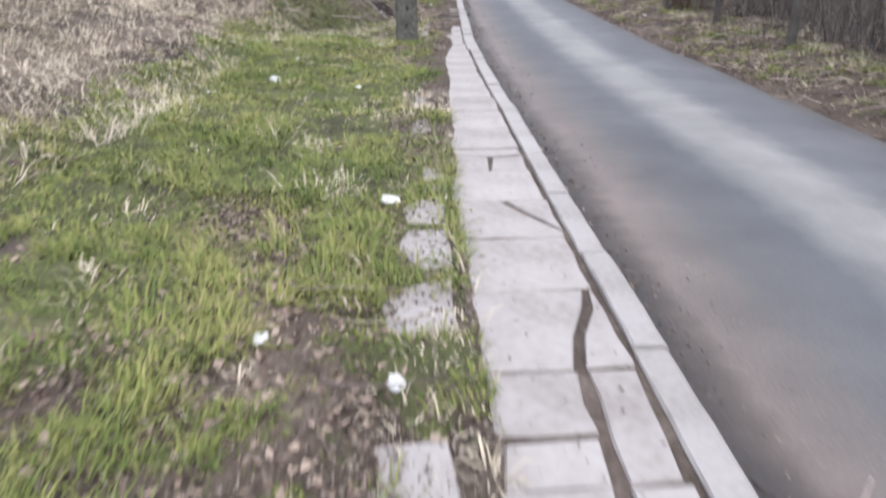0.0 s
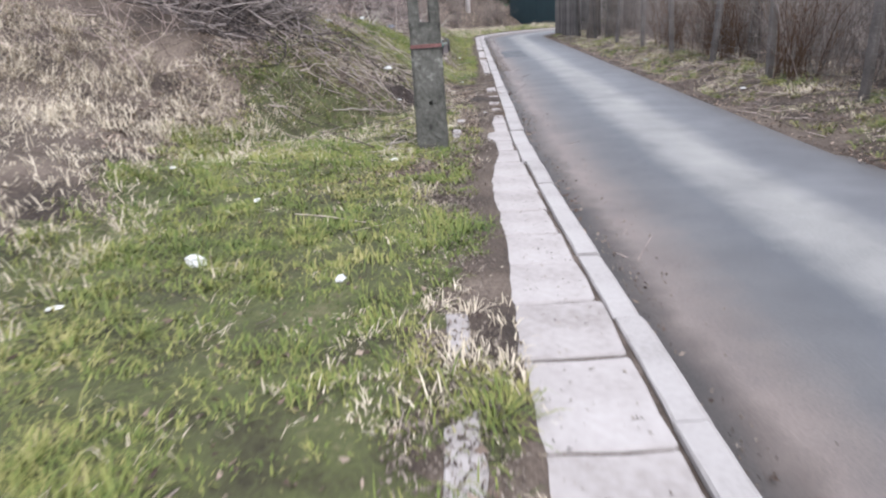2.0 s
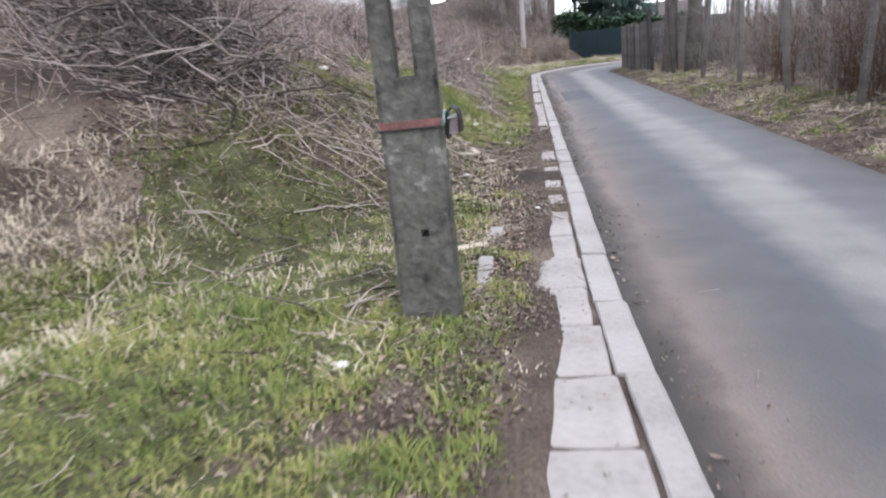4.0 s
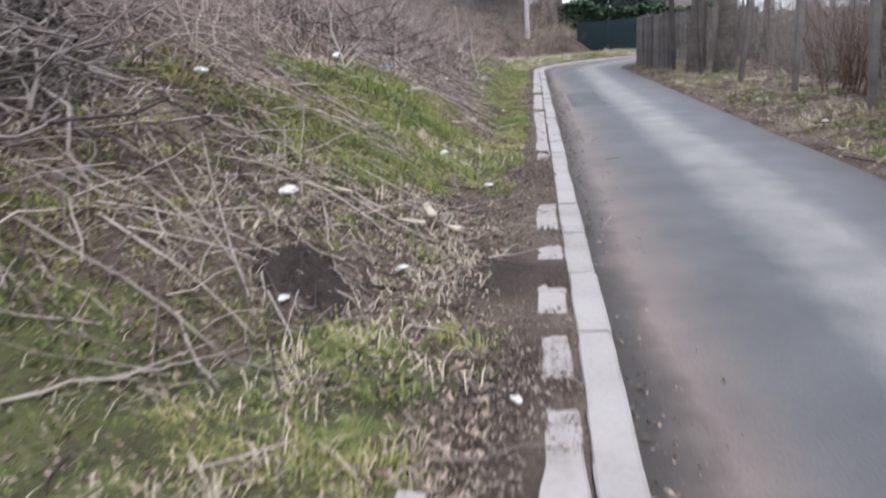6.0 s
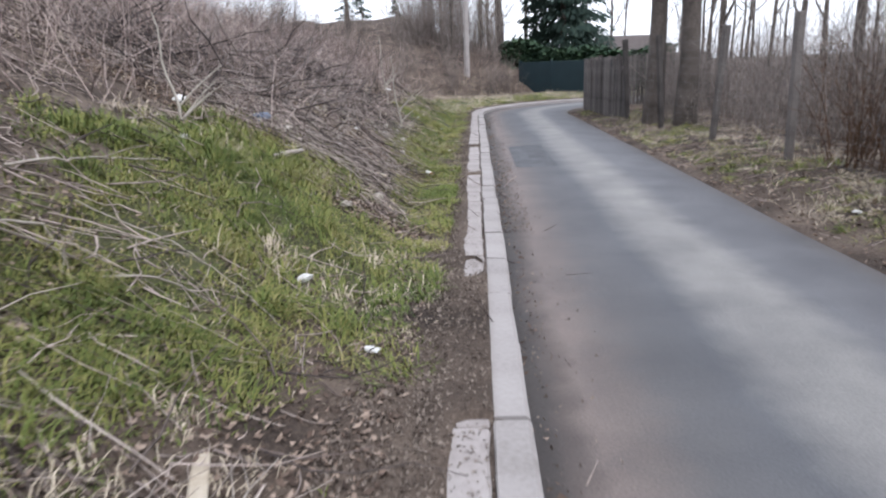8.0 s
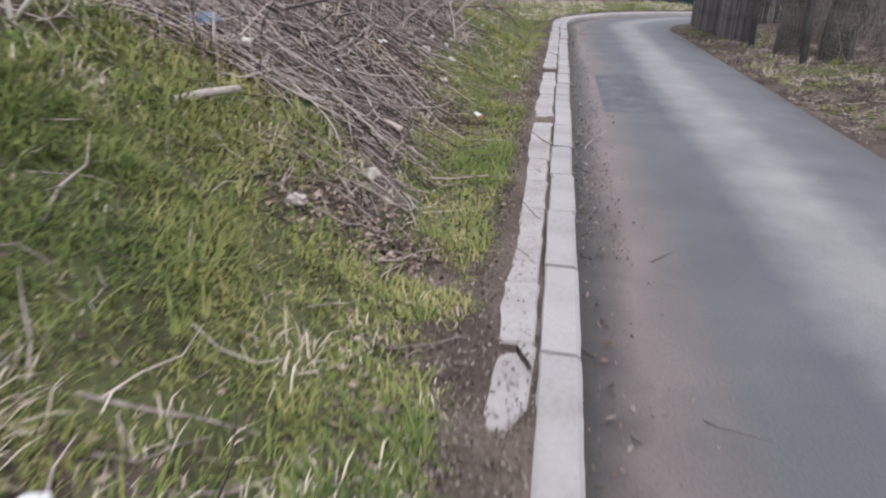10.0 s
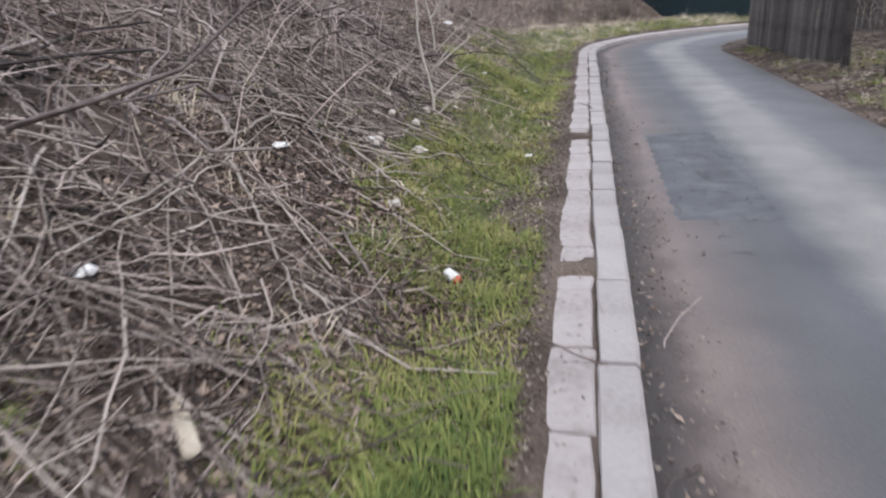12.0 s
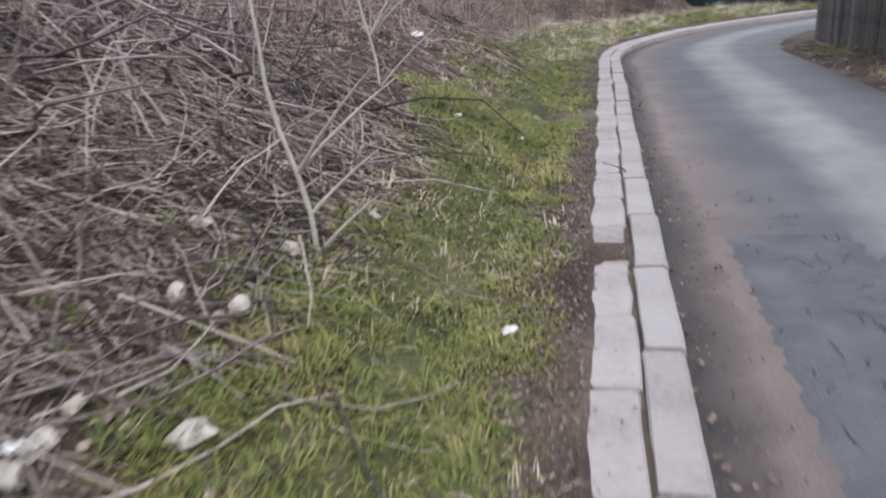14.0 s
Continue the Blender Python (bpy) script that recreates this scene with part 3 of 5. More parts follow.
def kerb_mesh(length, seed, inner=0.0):
    r = random.Random(seed)
    prof = [(inner, -0.28), (inner, -0.008), (inner + 0.006, 0.0), (0.128, 0.0), (0.146, -0.014), (0.152, -0.28)]
    vs, fs, n = [], [], 7
    for i in range(n):
        t = i / (n - 1)
        yy = (t - 0.5) * length
        end = 0.004 if i in (0, n - 1) else 0
        for x, z in prof:
            vs.append((x + r.uniform(-0.0022, 0.0022), yy, z - (end if z > -0.02 else 0) + r.uniform(-0.0016, 0.0016)))
    p = len(prof)
    for i in range(n - 1):
        for j in range(p - 1):
            fs.append((i * p + j, (i + 1) * p + j, (i + 1) * p + j + 1, i * p + j + 1))
    fs += [tuple(range(p)), tuple((n - 1) * p + j for j in reversed(range(p)))]
    return mesh_of("kerb_stone", vs, fs, M_KERB)


STONES = {}
for k in range(len(KERB_JOINTS) - 1):
    a, b = KERB_JOINTS[k], KERB_JOINTS[k + 1]
    s, ln = (a + b) / 2, round(b - a - 0.014, 2)
    key = (ln, k % 4, s < 8.5)
    if key not in STONES:
        STONES[key] = kerb_mesh(ln, k, 0.026 if s < 8.5 else 0.0)
    x, y = place(0.0, s)
    turn = heading(s)
    child("kerb_stone", STONES[key], kerb, pose(x + rs.uniform(-0.008, 0.008), y, rs.uniform(-0.008, 0.004), rs.uniform(-0.4, 0.4), rs.uniform(-1.2, 1.2), turn + rs.uniform(-0.5, 0.5)))
bed_v, bed_f = [], []
for i, s in enumerate(np.arange(-2.5, 42, 0.25)):
    for d in (-0.045, 0.035):
        x, y = place(d, s)
        bed_v.append((x, y, -0.022 + 0.006 * math.sin(s * 5.1)))
    if i:
        bed_f.append((2 * i - 2, 2 * i - 1, 2 * i + 1, 2 * i))
child("joint_soil", mesh_of("joint_soil", bed_v, bed_f, M_DAMP), kerb)
# soil between the slabs
sb_v, sb_f = [], []
for i, s in enumerate(np.arange(-2.5, 42, 0.25)):
    for d in (-0.62, -0.3, -0.01):
        x, y = place(d, s)
        sb_v.append((x, y, -0.014 + 0.004 * math.sin(s * 3.7 + d * 9)))
    if i:
        for j in (0, 1):
            sb_f.append((3 * i - 3 + j, 3 * i - 2 + j, 3 * i + 1 + j, 3 * i + j))
child("joint_soil", mesh_of("joint_soil", sb_v, sb_f, M_DAMP), pavement)


# ---- scattered vegetation ----
R = np.random.RandomState(5)


def spots(d0, d1, s0, s1, per_m2):
    n = int(abs((d1 - d0) * (s1 - s0)) * per_m2)
    return R.uniform(d0, d1, n), R.uniform(s0, s1, n)


def to_plan(d, s):
    """Plan places of many points at once."""
    a = np.clip((s - BEND_Y) / BEND_R, 0, math.pi / 2)
    over = np.maximum(0, s - BEND_Y - BEND_R * math.pi / 2)
    x = np.where(s <= BEND_Y, kerb_x(s) + d, BEND_R - (BEND_R - d) * np.cos(a) + over)
    y = np.where(s <= BEND_Y, s, BEND_Y + (BEND_R - d) * np.sin(a))
    return x, y


def blades(x, y, z, length, width, lean, turn, curl):
    """Bent grass blades of three triangles each."""
    n = len(x)
    dx, dy = np.cos(turn), np.sin(turn)
    px, py = -dy * width / 2, dx * width / 2
    up, out = np.cos(lean), np.sin(lean)
    mx, my, mz = x + dx * out * length * 0.55, y + dy * out * length * 0.55, z + up * length * 0.6
    up2, out2 = np.cos(lean + curl), np.sin(lean + curl)
    tx, ty, tz = mx + dx * out2 * length * 0.45, my + dy * out2 * length * 0.45, mz + up2 * length * 0.4
    v = np.empty((n, 5, 3), np.float32)
    v[:, 0] = np.stack([x - px, y - py, z - 0.01], -1)
    v[:, 1] = np.stack([x + px, y + py, z - 0.01], -1)
    v[:, 2] = np.stack([mx + px * 0.8, my + py * 0.8, mz], -1)
    v[:, 3] = np.stack([mx - px * 0.8, my - py * 0.8, mz], -1)
    v[:, 4] = np.stack([tx, ty, np.maximum(tz, z + 0.004)], -1)
    f = np.array([[0, 1, 2], [0, 2, 3], [3, 2, 4]])[None] + (np.arange(n) * 5)[:, None, None]
    return v.reshape(-1, 3), f.reshape(-1, 3)


BARE = [(-1.08, 2.85, 0.24), (-0.95, 2.45, 0.26), (-0.86, 2.0, 0.27), (-0.80, 1.6, 0.28), (-0.62, 1.35, 0.22), (-0.90, 1.2, 0.24), (-2.05, 2.5, 0.16), (-1.35, 1.45, 0.15), (-0.95, 4.05, 0.13),
        (-1.27, 11.85, 0.30), (-1.55, 12.0, 0.12), (-0.85, 8.1, 0.25), (-0.36, 1.13, 0.25), (-0.36, 2.07, 0.21), (-0.35, 2.57, 0.2), (-0.36, 2.98, 0.19), (-0.33, 3.46, 0.15), (-0.43, 4.6, 0.13), (-0.46, 5.35, 0.12), (-0.58, 7.3, 0.16)]


def grow(boxes, size, lean, wide, clump_k, seed, thresh, tuft=45):
    """Tufts of blades that lean out from their middle, thick where the noise is high."""
    out = []
    for d0, d1, s0, s1, per, k in boxes:
        d, s = spots(d0 - 0.2, d1 + 0.1, s0 - 0.3, s1 + 0.3, per / tuft)
        x, y = to_plan(d, s)
        edge = np.minimum(np.minimum(d - d0, d1 - d) / 0.4, np.minimum(s - s0, s1 - s) / 0.7)
        g = wave(x, y, clump_k, seed) * 0.55 + wave(x, y, clump_k * 3, seed + 1) * 0.45
        keep = (g + np.clip(edge, -0.6, 1) * 0.9 - 0.5 > thresh + R.uniform(-0.35, 0.35, len(d)))
        for px, py, pr in BARE:
            keep &= (np.hypot(x - px, y - py) > 0.8 * pr * (1 + 0.45 * wave(x, y, 6, 55))) | (R.uniform(0, 1, len(x)) < (0.10 if pr > 0.21 else 0.02))
        x, y, g = x[keep], y[keep], g[keep]
        m = len(x)
        num = np.maximum(6, (tuft * R.uniform(0.3, 1.7, m) * (0.7 + 0.5 * np.clip(g, -0.6, 1))).astype(int))
        rad = R.uniform(0.03, 0.13, m)
        tl = size * k * (0.5 + 1.35 * R.uniform(0, 1, m) ** 1.6) * (0.85 + 0.3 * np.clip(g, -0.5, 1))
        comb = 1.5 * wave(x, y, 2.0, seed + 2) + 2.0
        i = np.repeat(np.arange(m), num)
        n = len(i)
        a, q = R.uniform(0, 6.28, n), np.sqrt(R.uniform(0, 1, n))
        bx, by = x[i] + rad[i] * q * np.cos(a), y[i] + rad[i] * q * np.sin(a)
        bd, _ = lateral(bx, by)
        turn = np.where(R.uniform(0, 1, n) < 0.6, a, comb[i]) + R.normal(0, 0.6, n)
        ln = tl[i] * R.uniform(0.5, 1.25, n)
        ok = (bd < -0.27) | (bd > 2.75)
        cols = (bx, by, height(bx, by), ln, wide * R.uniform(0.6, 1.4, n), np.clip(np.abs(R.normal(lean, 0.35, n)) * (0.55 + 0.6 * q), 0.05, 1.45), turn, R.uniform(0.1, 1.5, n))
        out.append([c[ok] for c in cols])
    return blades(*[np.concatenate(c) for c in zip(*out)])


GREEN_NEAR = [(-2.9, -0.56, 0.4, 4.5, 7000, 1.0), (-2.9, -0.52, 4.3, 9.0, 5600, 1.0), (-3.0, -1.0, 8.6, 11.8, 5000, 0.85), (-1.0, -0.36, 8.8, 11.6, 1900, 0.7), (-2.4, -0.9, 13.4, 15.4, 6000, 0.95),
              (-1.75, -1.3, 12.5, 13.5, 3600, 0.9), (-2.2, -0.32, 14.4, 16.65, 8500, 1.15), (-2.15, -1.75, 3.3, 3.75, 6000, 1.3), (-2.1, -1.12, 15.9, 17.1, 9500, 1.25), (-2.2, -1.25, 16.9, 17.9, 3000, 0.9),
              (-2.0, -1.0, 20.2, 22.4, 1900, 0.7), (-0.74, -0.26, 16.3, 18.8, 9000, 0.9), (-0.95, -0.25, 18.3, 20.3, 7000, 0.85)]
GREEN_FAR = [(-1.06, -0.48, 19.5, 21.8, 7200, 0.95), (-1.32, -0.48, 21.4, 25.6, 6500, 0.95), (-0.62, -0.24, 19.6, 31, 2200, 0.5), (-0.5, -0.22, 16.2, 19.8, 700, 0.45),
             (-0.80, -0.28, 14.7, 16.8, 2800, 0.8), (-1.45, -0.6, 11.2, 13.1, 4200, 0.85), (-2.8, -1.2, 10.8, 13.6, 5500, 0.85), (-1.6, -0.7, 10.2, 11.6, 1500, 0.8),
             (-1.5, -0.42, 25.2, 31.0, 4200, 1.0), (-3.4, -0.3, 30.5, 42.5, 1300, 1.5), (2.8, 4.2, -1, 31, 1300, 1.0)]
M_TURF = mat("mossy_turf", [(0.022, 0.018, 0.011), (0.050, 0.048, 0.022), (0.075, 0.082, 0.030), (0.135, 0.115, 0.065)], 3.5, 42, 0.95, 1.0, 0.6)
TURF = [(-2.9, -0.58, -1.5, 9.0), (-2.8, -0.55, 8.7, 11.4), (-2.0, -1.1, 13.8, 15.0), (-1.95, -0.45, 14.8, 16.7), (-0.70, -0.36, 16.7, 20.0), (-1.0, -0.5, 19.7, 22.0), (-1.25, -0.5, 21.5, 31.5), (-3.2, -0.5, 31.0, 42.0)]
td, ts = np.meshgrid(np.arange(-3.3, -0.40, 0.05), np.arange(-1.5, 42, 0.06))
tx, ty = to_plan(td, ts)
tm = np.full(td.shape, -9.0)
for d0, d1, s0, s1 in TURF:
    tm = np.maximum(tm, np.minimum(np.minimum(td - d0, d1 - td) / 0.3, np.minimum(ts - s0, s1 - ts) / 0.5))
tm = np.clip(tm, -1, 1) + 0.45 * wave(tx, ty, 2.6, 40) + 0.35 * wave(tx, ty, 8, 46)
for px, py, pr in BARE:
    tm = np.minimum(tm, (np.hypot(tx - px, ty - py) - pr * (1 + 0.3 * wave(tx, ty, 7, 55))) * 6)
tz = height(tx, ty) + np.clip(0.014 * tm, -0.02, 0.014) + 0.006 * wave(tx, ty, 22, 47)
ti = np.arange(td.size).reshape(td.shape)
tq = np.stack([ti[:-1, :-1], ti[:-1, 1:], ti[1:, 1:], ti[1:, :-1]], -1).reshape(-1, 4)
thing("turf", big_mesh("turf", np.stack([tx, ty, tz], -1).reshape(-1, 3), tq, M_TURF, True), "thin mossy olive turf with ragged edges on the verge", "turf", kind="structure")
SHORT = [(-2.8, -0.55, 0.3, 9.0, 4800, 1.0), (-2.6, -0.5, 8.8, 11.6, 2000, 1.0), (-2.0, -1.0, 13.8, 15.2, 3800, 1.0), (-1.95, -0.45, 14.9, 16.7, 6500, 1.1),
         (-0.74, -0.25, 16.4, 18.6, 6500, 1.0), (-0.92, -0.25, 18.4, 20.2, 5600, 1.0), (-1.0, -0.48, 19.8, 21.8, 7500, 1.0), (-1.25, -0.48, 21.5, 25, 6500, 1.0), (-1.4, -0.45, 24.8, 31.2, 4200, 1.0)]
sv, sf = grow(SHORT, 0.048, 1.15, 0.0075, 1.9, 44, -0.6, 60)
thing("grass", big_mesh("grass", sv, sf, M_GRASS), "low mossy green turf under the taller tufts", "grass", kind="stuff")
gv, gf2 = grow(GREEN_NEAR + GREEN_FAR, 0.086, 1.26, 0.0062, 2.6, 40, -0.6)
thing("grass", big_mesh("grass", gv, gf2, M_GRASS), "short green winter grass in uneven tufts on the verge", "grass", kind="stuff")
DRY = [(-7.0, -2.5, -0.5, 10.5, 2000, 1.5), (-3.0, -0.5, -1.0, 9.0, 380, 0.8), (-0.9, -0.45, -1.0, 9.0, 900, 0.8), (-1.2, -0.45, 11.9, 13.4, 1100, 1.0), (-0.75, -0.3, 14.7, 17.0, 600, 0.7), (-1.1, -0.4, 19.6, 25, 500, 0.8), (-1.32, -1.0, 3.45, 3.9, 5000, 1.5), (-3.2, -0.45, 8.6, 12.5, 1100, 1.0), (-3.2, -0.6, 12.5, 14.8, 500, 1.0), (-3.2, -0.5, 14.8, 17, 350, 0.9), (-6.0, -0.9, 16.5, 28, 420, 1.3), (-6.5, -0.4, 31, 44, 500, 2.2), (2.75, 5.0, -2, 28, 420, 1.2)]
dv, df = grow(DRY, 0.10, 1.28, 0.0056, 1.6, 60, -0.6, 22)
thing("dry_grass", big_mesh("dry_grass", dv, df, M_DRY), "pale dry grass lying flattened on the bank", "dry grass", kind="stuff")


def leaves(boxes, size, seed):
    out_v, n0 = [], 0
    for d0, d1, s0, s1, per in boxes:
        d, s = spots(d0, d1, s0, s1, per)
        x, y = to_plan(d, s)
        keep = wave(x, y, 2.3, seed) + R.uniform(-0.9, 0.9, len(d)) > -0.25
        d, x, y = d[keep], x[keep], y[keep]
        n = len(x)
        z = height(x, y)
        on_road = (d > 0.15) & (d < ROAD_W - 0.05)
        z = np.where(on_road, -0.095 + 0.03 * (1 - ((d - 1.4) / 1.3) ** 2) + 0.006, z)
        a, ln = R.uniform(0, 6.28, n), size * R.uniform(0.4, 1.25, n)
        wd = ln * R.uniform(0.15, 0.6, n)
        tz1, tz2, tz3 = R.uniform(-0.004, 0.02, (3, n))
        c, q = np.cos(a), np.sin(a)
        v = np.empty((n, 4, 3), np.float32)
        v[:, 0] = np.stack([x - c * ln / 2, y - q * ln / 2, z + 0.004 + tz1], -1)
        v[:, 1] = np.stack([x + q * wd / 2, y - c * wd / 2, z + 0.006 + tz2], -1)
        v[:, 2] = np.stack([x + c * ln / 2, y + q * ln / 2, z + 0.004 + tz3], -1)
        v[:, 3] = np.stack([x - q * wd / 2, y + c * wd / 2, z + 0.008], -1)
        out_v.append(v.reshape(-1, 3))
    v = np.concatenate(out_v)
    n = len(v) // 4
    f = np.array([[0, 1, 2], [0, 2, 3]])[None] + (np.arange(n) * 4)[:, None, None]
    return v, f.reshape(-1, 3)


lv, lf = leaves([(-3.5, -0.35, 8, 11, 900), (-1.1, -0.32, 9.0, 13.0, 1700), (-1.15, -0.62, 16.3, 18.6, 1500), (-3.5, -0.35, 11, 14.6, 1100), (-3.5, -0.35, 14.6, 17, 300), (-3.4, -0.6, 16.8, 19.8, 2000), (-1.6, -0.5, 16.5, 20.0, 2200), (-3.4, -1.0, 19.6, 24, 2400), (-1.0, -0.25, 16.5, 21, 500), (-1.9, -0.75, 0.9, 3.2, 900), (-1.1, -0.3, 19.6, 24, 300), (-6, -3.4, 16, 24, 500), (-5, -0.9, 24, 31, 800), (-2.5, -0.5, -1, 9, 180), (0.14, 0.26, 0, 30, 160),
                 (2.55, 5.5, -2, 31, 420), (-9, -4, 11, 34, 160)], 0.043, 71)
# fine crumbs of soil and bark where dirt creeps over the slabs and along the gutter
cv, cf = leaves([(-0.60, -0.20, 8.8, 31, 4200), (-0.30, -0.02, 8.8, 31, 420), (-0.30, 0.0, 10.7, 16.8, 2500), (-0.85, -0.45, 0, 9, 3400), (-0.5, -0.02, 0, 9, 220), (0.15, 0.30, 0, 31, 520), (0.30, 0.55, 0, 31, 90), (-1.75, -0.72, 0.7, 3.2, 5200), (0.15, 0.42, 17, 24, 700)], 0.019, 75)
cd, _ = lateral(cv[:, 0], cv[:, 1])
cv[:, 2] = np.where((cd < 0.14) & (cd > -0.62), np.maximum(cv[:, 2], 0.0) + 0.003, cv[:, 2])
thing("soil_crumbs", big_mesh("soil_crumbs", cv, cf, M_CRUMB), "brown crumbs of soil and bark on slabs and gutter", "dirt", kind="stuff")
thing("leaf_litter", big_mesh("leaf_litter", lv, lf, M_LEAF), "brown dead leaves and chips strewn on the ground", "leaf litter", kind="stuff")


def tubes_np(P, rad, sides=3):
    """Many thin tapering stems: P is stems x rings x 3, rad the same without the 3."""
    n, k, _ = P.shape
    d = np.gradient(P, axis=1)
    d /= np.linalg.norm(d, axis=2, keepdims=True) + 1e-9
    ref = np.array([0.31, 0.17, 0.93])
    u = np.cross(d, ref)
    u /= np.linalg.norm(u, axis=2, keepdims=True) + 1e-9
    w = np.cross(d, u)
    ang = np.arange(sides) * 2 * math.pi / sides
    V = P[:, :, None] + (u[:, :, None] * np.cos(ang)[None, None, :, None] + w[:, :, None] * np.sin(ang)[None, None, :, None]) * rad[:, :, None, None]
    i, j = np.meshgrid(np.arange(k - 1), np.arange(sides), indexing="ij")
    f = np.stack([i * sides + j, i * sides + (j + 1) % sides, (i + 1) * sides + (j + 1) % sides, (i + 1) * sides + j], -1).reshape(-1, 4)
    F = f[None] + (np.arange(n) * k * sides)[:, None, None]
    return V.reshape(-1, 3), F.reshape(-1, 4)


def stems(x, y, z, length, radius, tilt, turn, bend, rings=4, wob=0.08):
    """Crooked stems that start at x, y, z; tilt from upright; bend makes them arch over."""
    n = len(x)
    P = np.empty((n, rings, 3))
    P[:, 0] = np.stack([x, y, z], -1)
    t, a = tilt.copy(), turn.copy()
    for i in range(1, rings):
        sl = length / (rings - 1)
        P[:, i] = P[:, i - 1] + np.stack([np.sin(t) * np.cos(a), np.sin(t) * np.sin(a), np.cos(t)], -1) * sl[:, None]
        t = t + bend / (rings - 1) + R.normal(0, wob, n)
        a = a + R.normal(0, wob * 2.5, n)
    rad = radius[:, None] * np.linspace(1, 0.35, rings)[None]
    return P, rad


def lying(boxes, l0, l1, r0, r1, rings, wob, lift=0.03):
    """Twigs lying on the ground."""
    Ps, Rs = [], []
    for d0, d1, s0, s1, per in boxes:
        d, s = spots(d0, d1, s0, s1, per)
        x, y = to_plan(d, s)
        keep = wave(x, y, 1.7, 90) + R.uniform(-1, 1, len(d)) > -0.35
        x, y = x[keep], y[keep]
        n = len(x)
        ln = l0 + (l1 - l0) * R.uniform(0, 1, n) ** 2.2
        P, rad = stems(x, y, np.zeros(n), ln, R.uniform(r0, r1, n) * (0.6 + ln / l1), np.full(n, math.pi / 2), R.uniform(0, 6.28, n), np.zeros(n), rings, wob)
        lifts = np.abs(R.normal(0, 1, (n, 1))) * lift * (0.3 + ln / l1)[:, None] * np.linspace(0.3, 1.8, rings)[None]
        P[:, :, 2] = height(P[:, :, 0], P[:, :, 1]) + 0.006 + lifts
        Ps.append(P)
        Rs.append(rad)
    return tubes_np(np.concatenate(Ps), np.concatenate(Rs))


tv, tf = lying([(-3.2, -0.45, 8.8, 12.4, 120), (-1.15, -0.62, 16.4, 18.6, 160), (-3.5, -0.6, 11, 14.6, 210), (-3.5, -0.6, 14.6, 17, 90), (-3.0, -1.35, 17.4, 19.8, 1050), (-1.5, -0.72, 16.8, 19.8, 420), (-3.0, -1.25, 19.6, 24.2, 950), (-5, -3.2, 16.6, 24, 240), (-6, -1.1, 24, 32, 300), (-8, -3, 10, 32, 60), (-2.6, -0.5, 0, 9, 7), (0.13, 0.42, 0, 28, 110), (2.7, 5, 0, 31, 70)],
               0.04, 0.46, 0.0020, 0.0056, 4, 0.17)
lv3, lf3 = lying([(-3.1, -1.15, 17.5, 24.3, 210), (-1.6, -0.8, 17.3, 21.5, 110), (-2.5, -1.15, 11.5, 13.2, 190), (-2.2, -0.6, 12.4, 14.2, 70), (-6, -3, 17, 26, 60)], 0.18, 0.85, 0.0024, 0.0058, 5, 0.07, 0.05)
thing("dry_sticks", big_mesh("dry_sticks", lv3, lf3, M_STICK2, True), "straight pale dry sticks strewn over the litter", "sticks", kind="stuff")
thing("dry_twigs", big_mesh("dry_twigs", tv, tf, M_TWIG, True), "tangled dry grey-brown twigs covering the bank", "twigs", kind="stuff")


def brush(boxes, l0, l1, r0, r1):
    Ps, Rs = [], []
    for d0, d1, s0, s1, per in boxes:
        d, s = spots(d0, d1, s0, s1, per)
        x, y = to_plan(d, s)
        n = len(x)
        ln = R.uniform(l0, l1, n)
        P, rad = stems(x, y, height(x, y) - 0.02, ln, R.uniform(r0, r1, n), np.abs(R.normal(0.45, 0.35, n)), R.uniform(0, 6.28, n), R.uniform(0.2, 1.9, n), 4, 0.14)
        g = height(P[:, :, 0], P[:, :, 1]) + 0.01
        P[:, :, 2] = np.maximum(P[:, :, 2], g)
        Ps.append(P)
        Rs.append(rad)
    return tubes_np(np.concatenate(Ps), np.concatenate(Rs))


bv, bf = brush([(-7, -2.6, 13, 26, 50), (-4, -1.5, 16.5, 24, 22), (-18, -9, 30, 50, 8), (-5.5, -2.0, 26, 34, 60), (-9, -2.6, 24, 34, 75), (-9, -5.2, 34, 42, 60), (-14, -7, 14, 44, 14), (-7, -3.6, 9.5, 13, 30)], 0.35, 1.25, 0.002, 0.0055)
thing("bramble_brush", big_mesh("bramble_brush", bv, bf, M_CANE, True), "dense leafless bramble canes on the upper bank", "brush", kind="stuff")


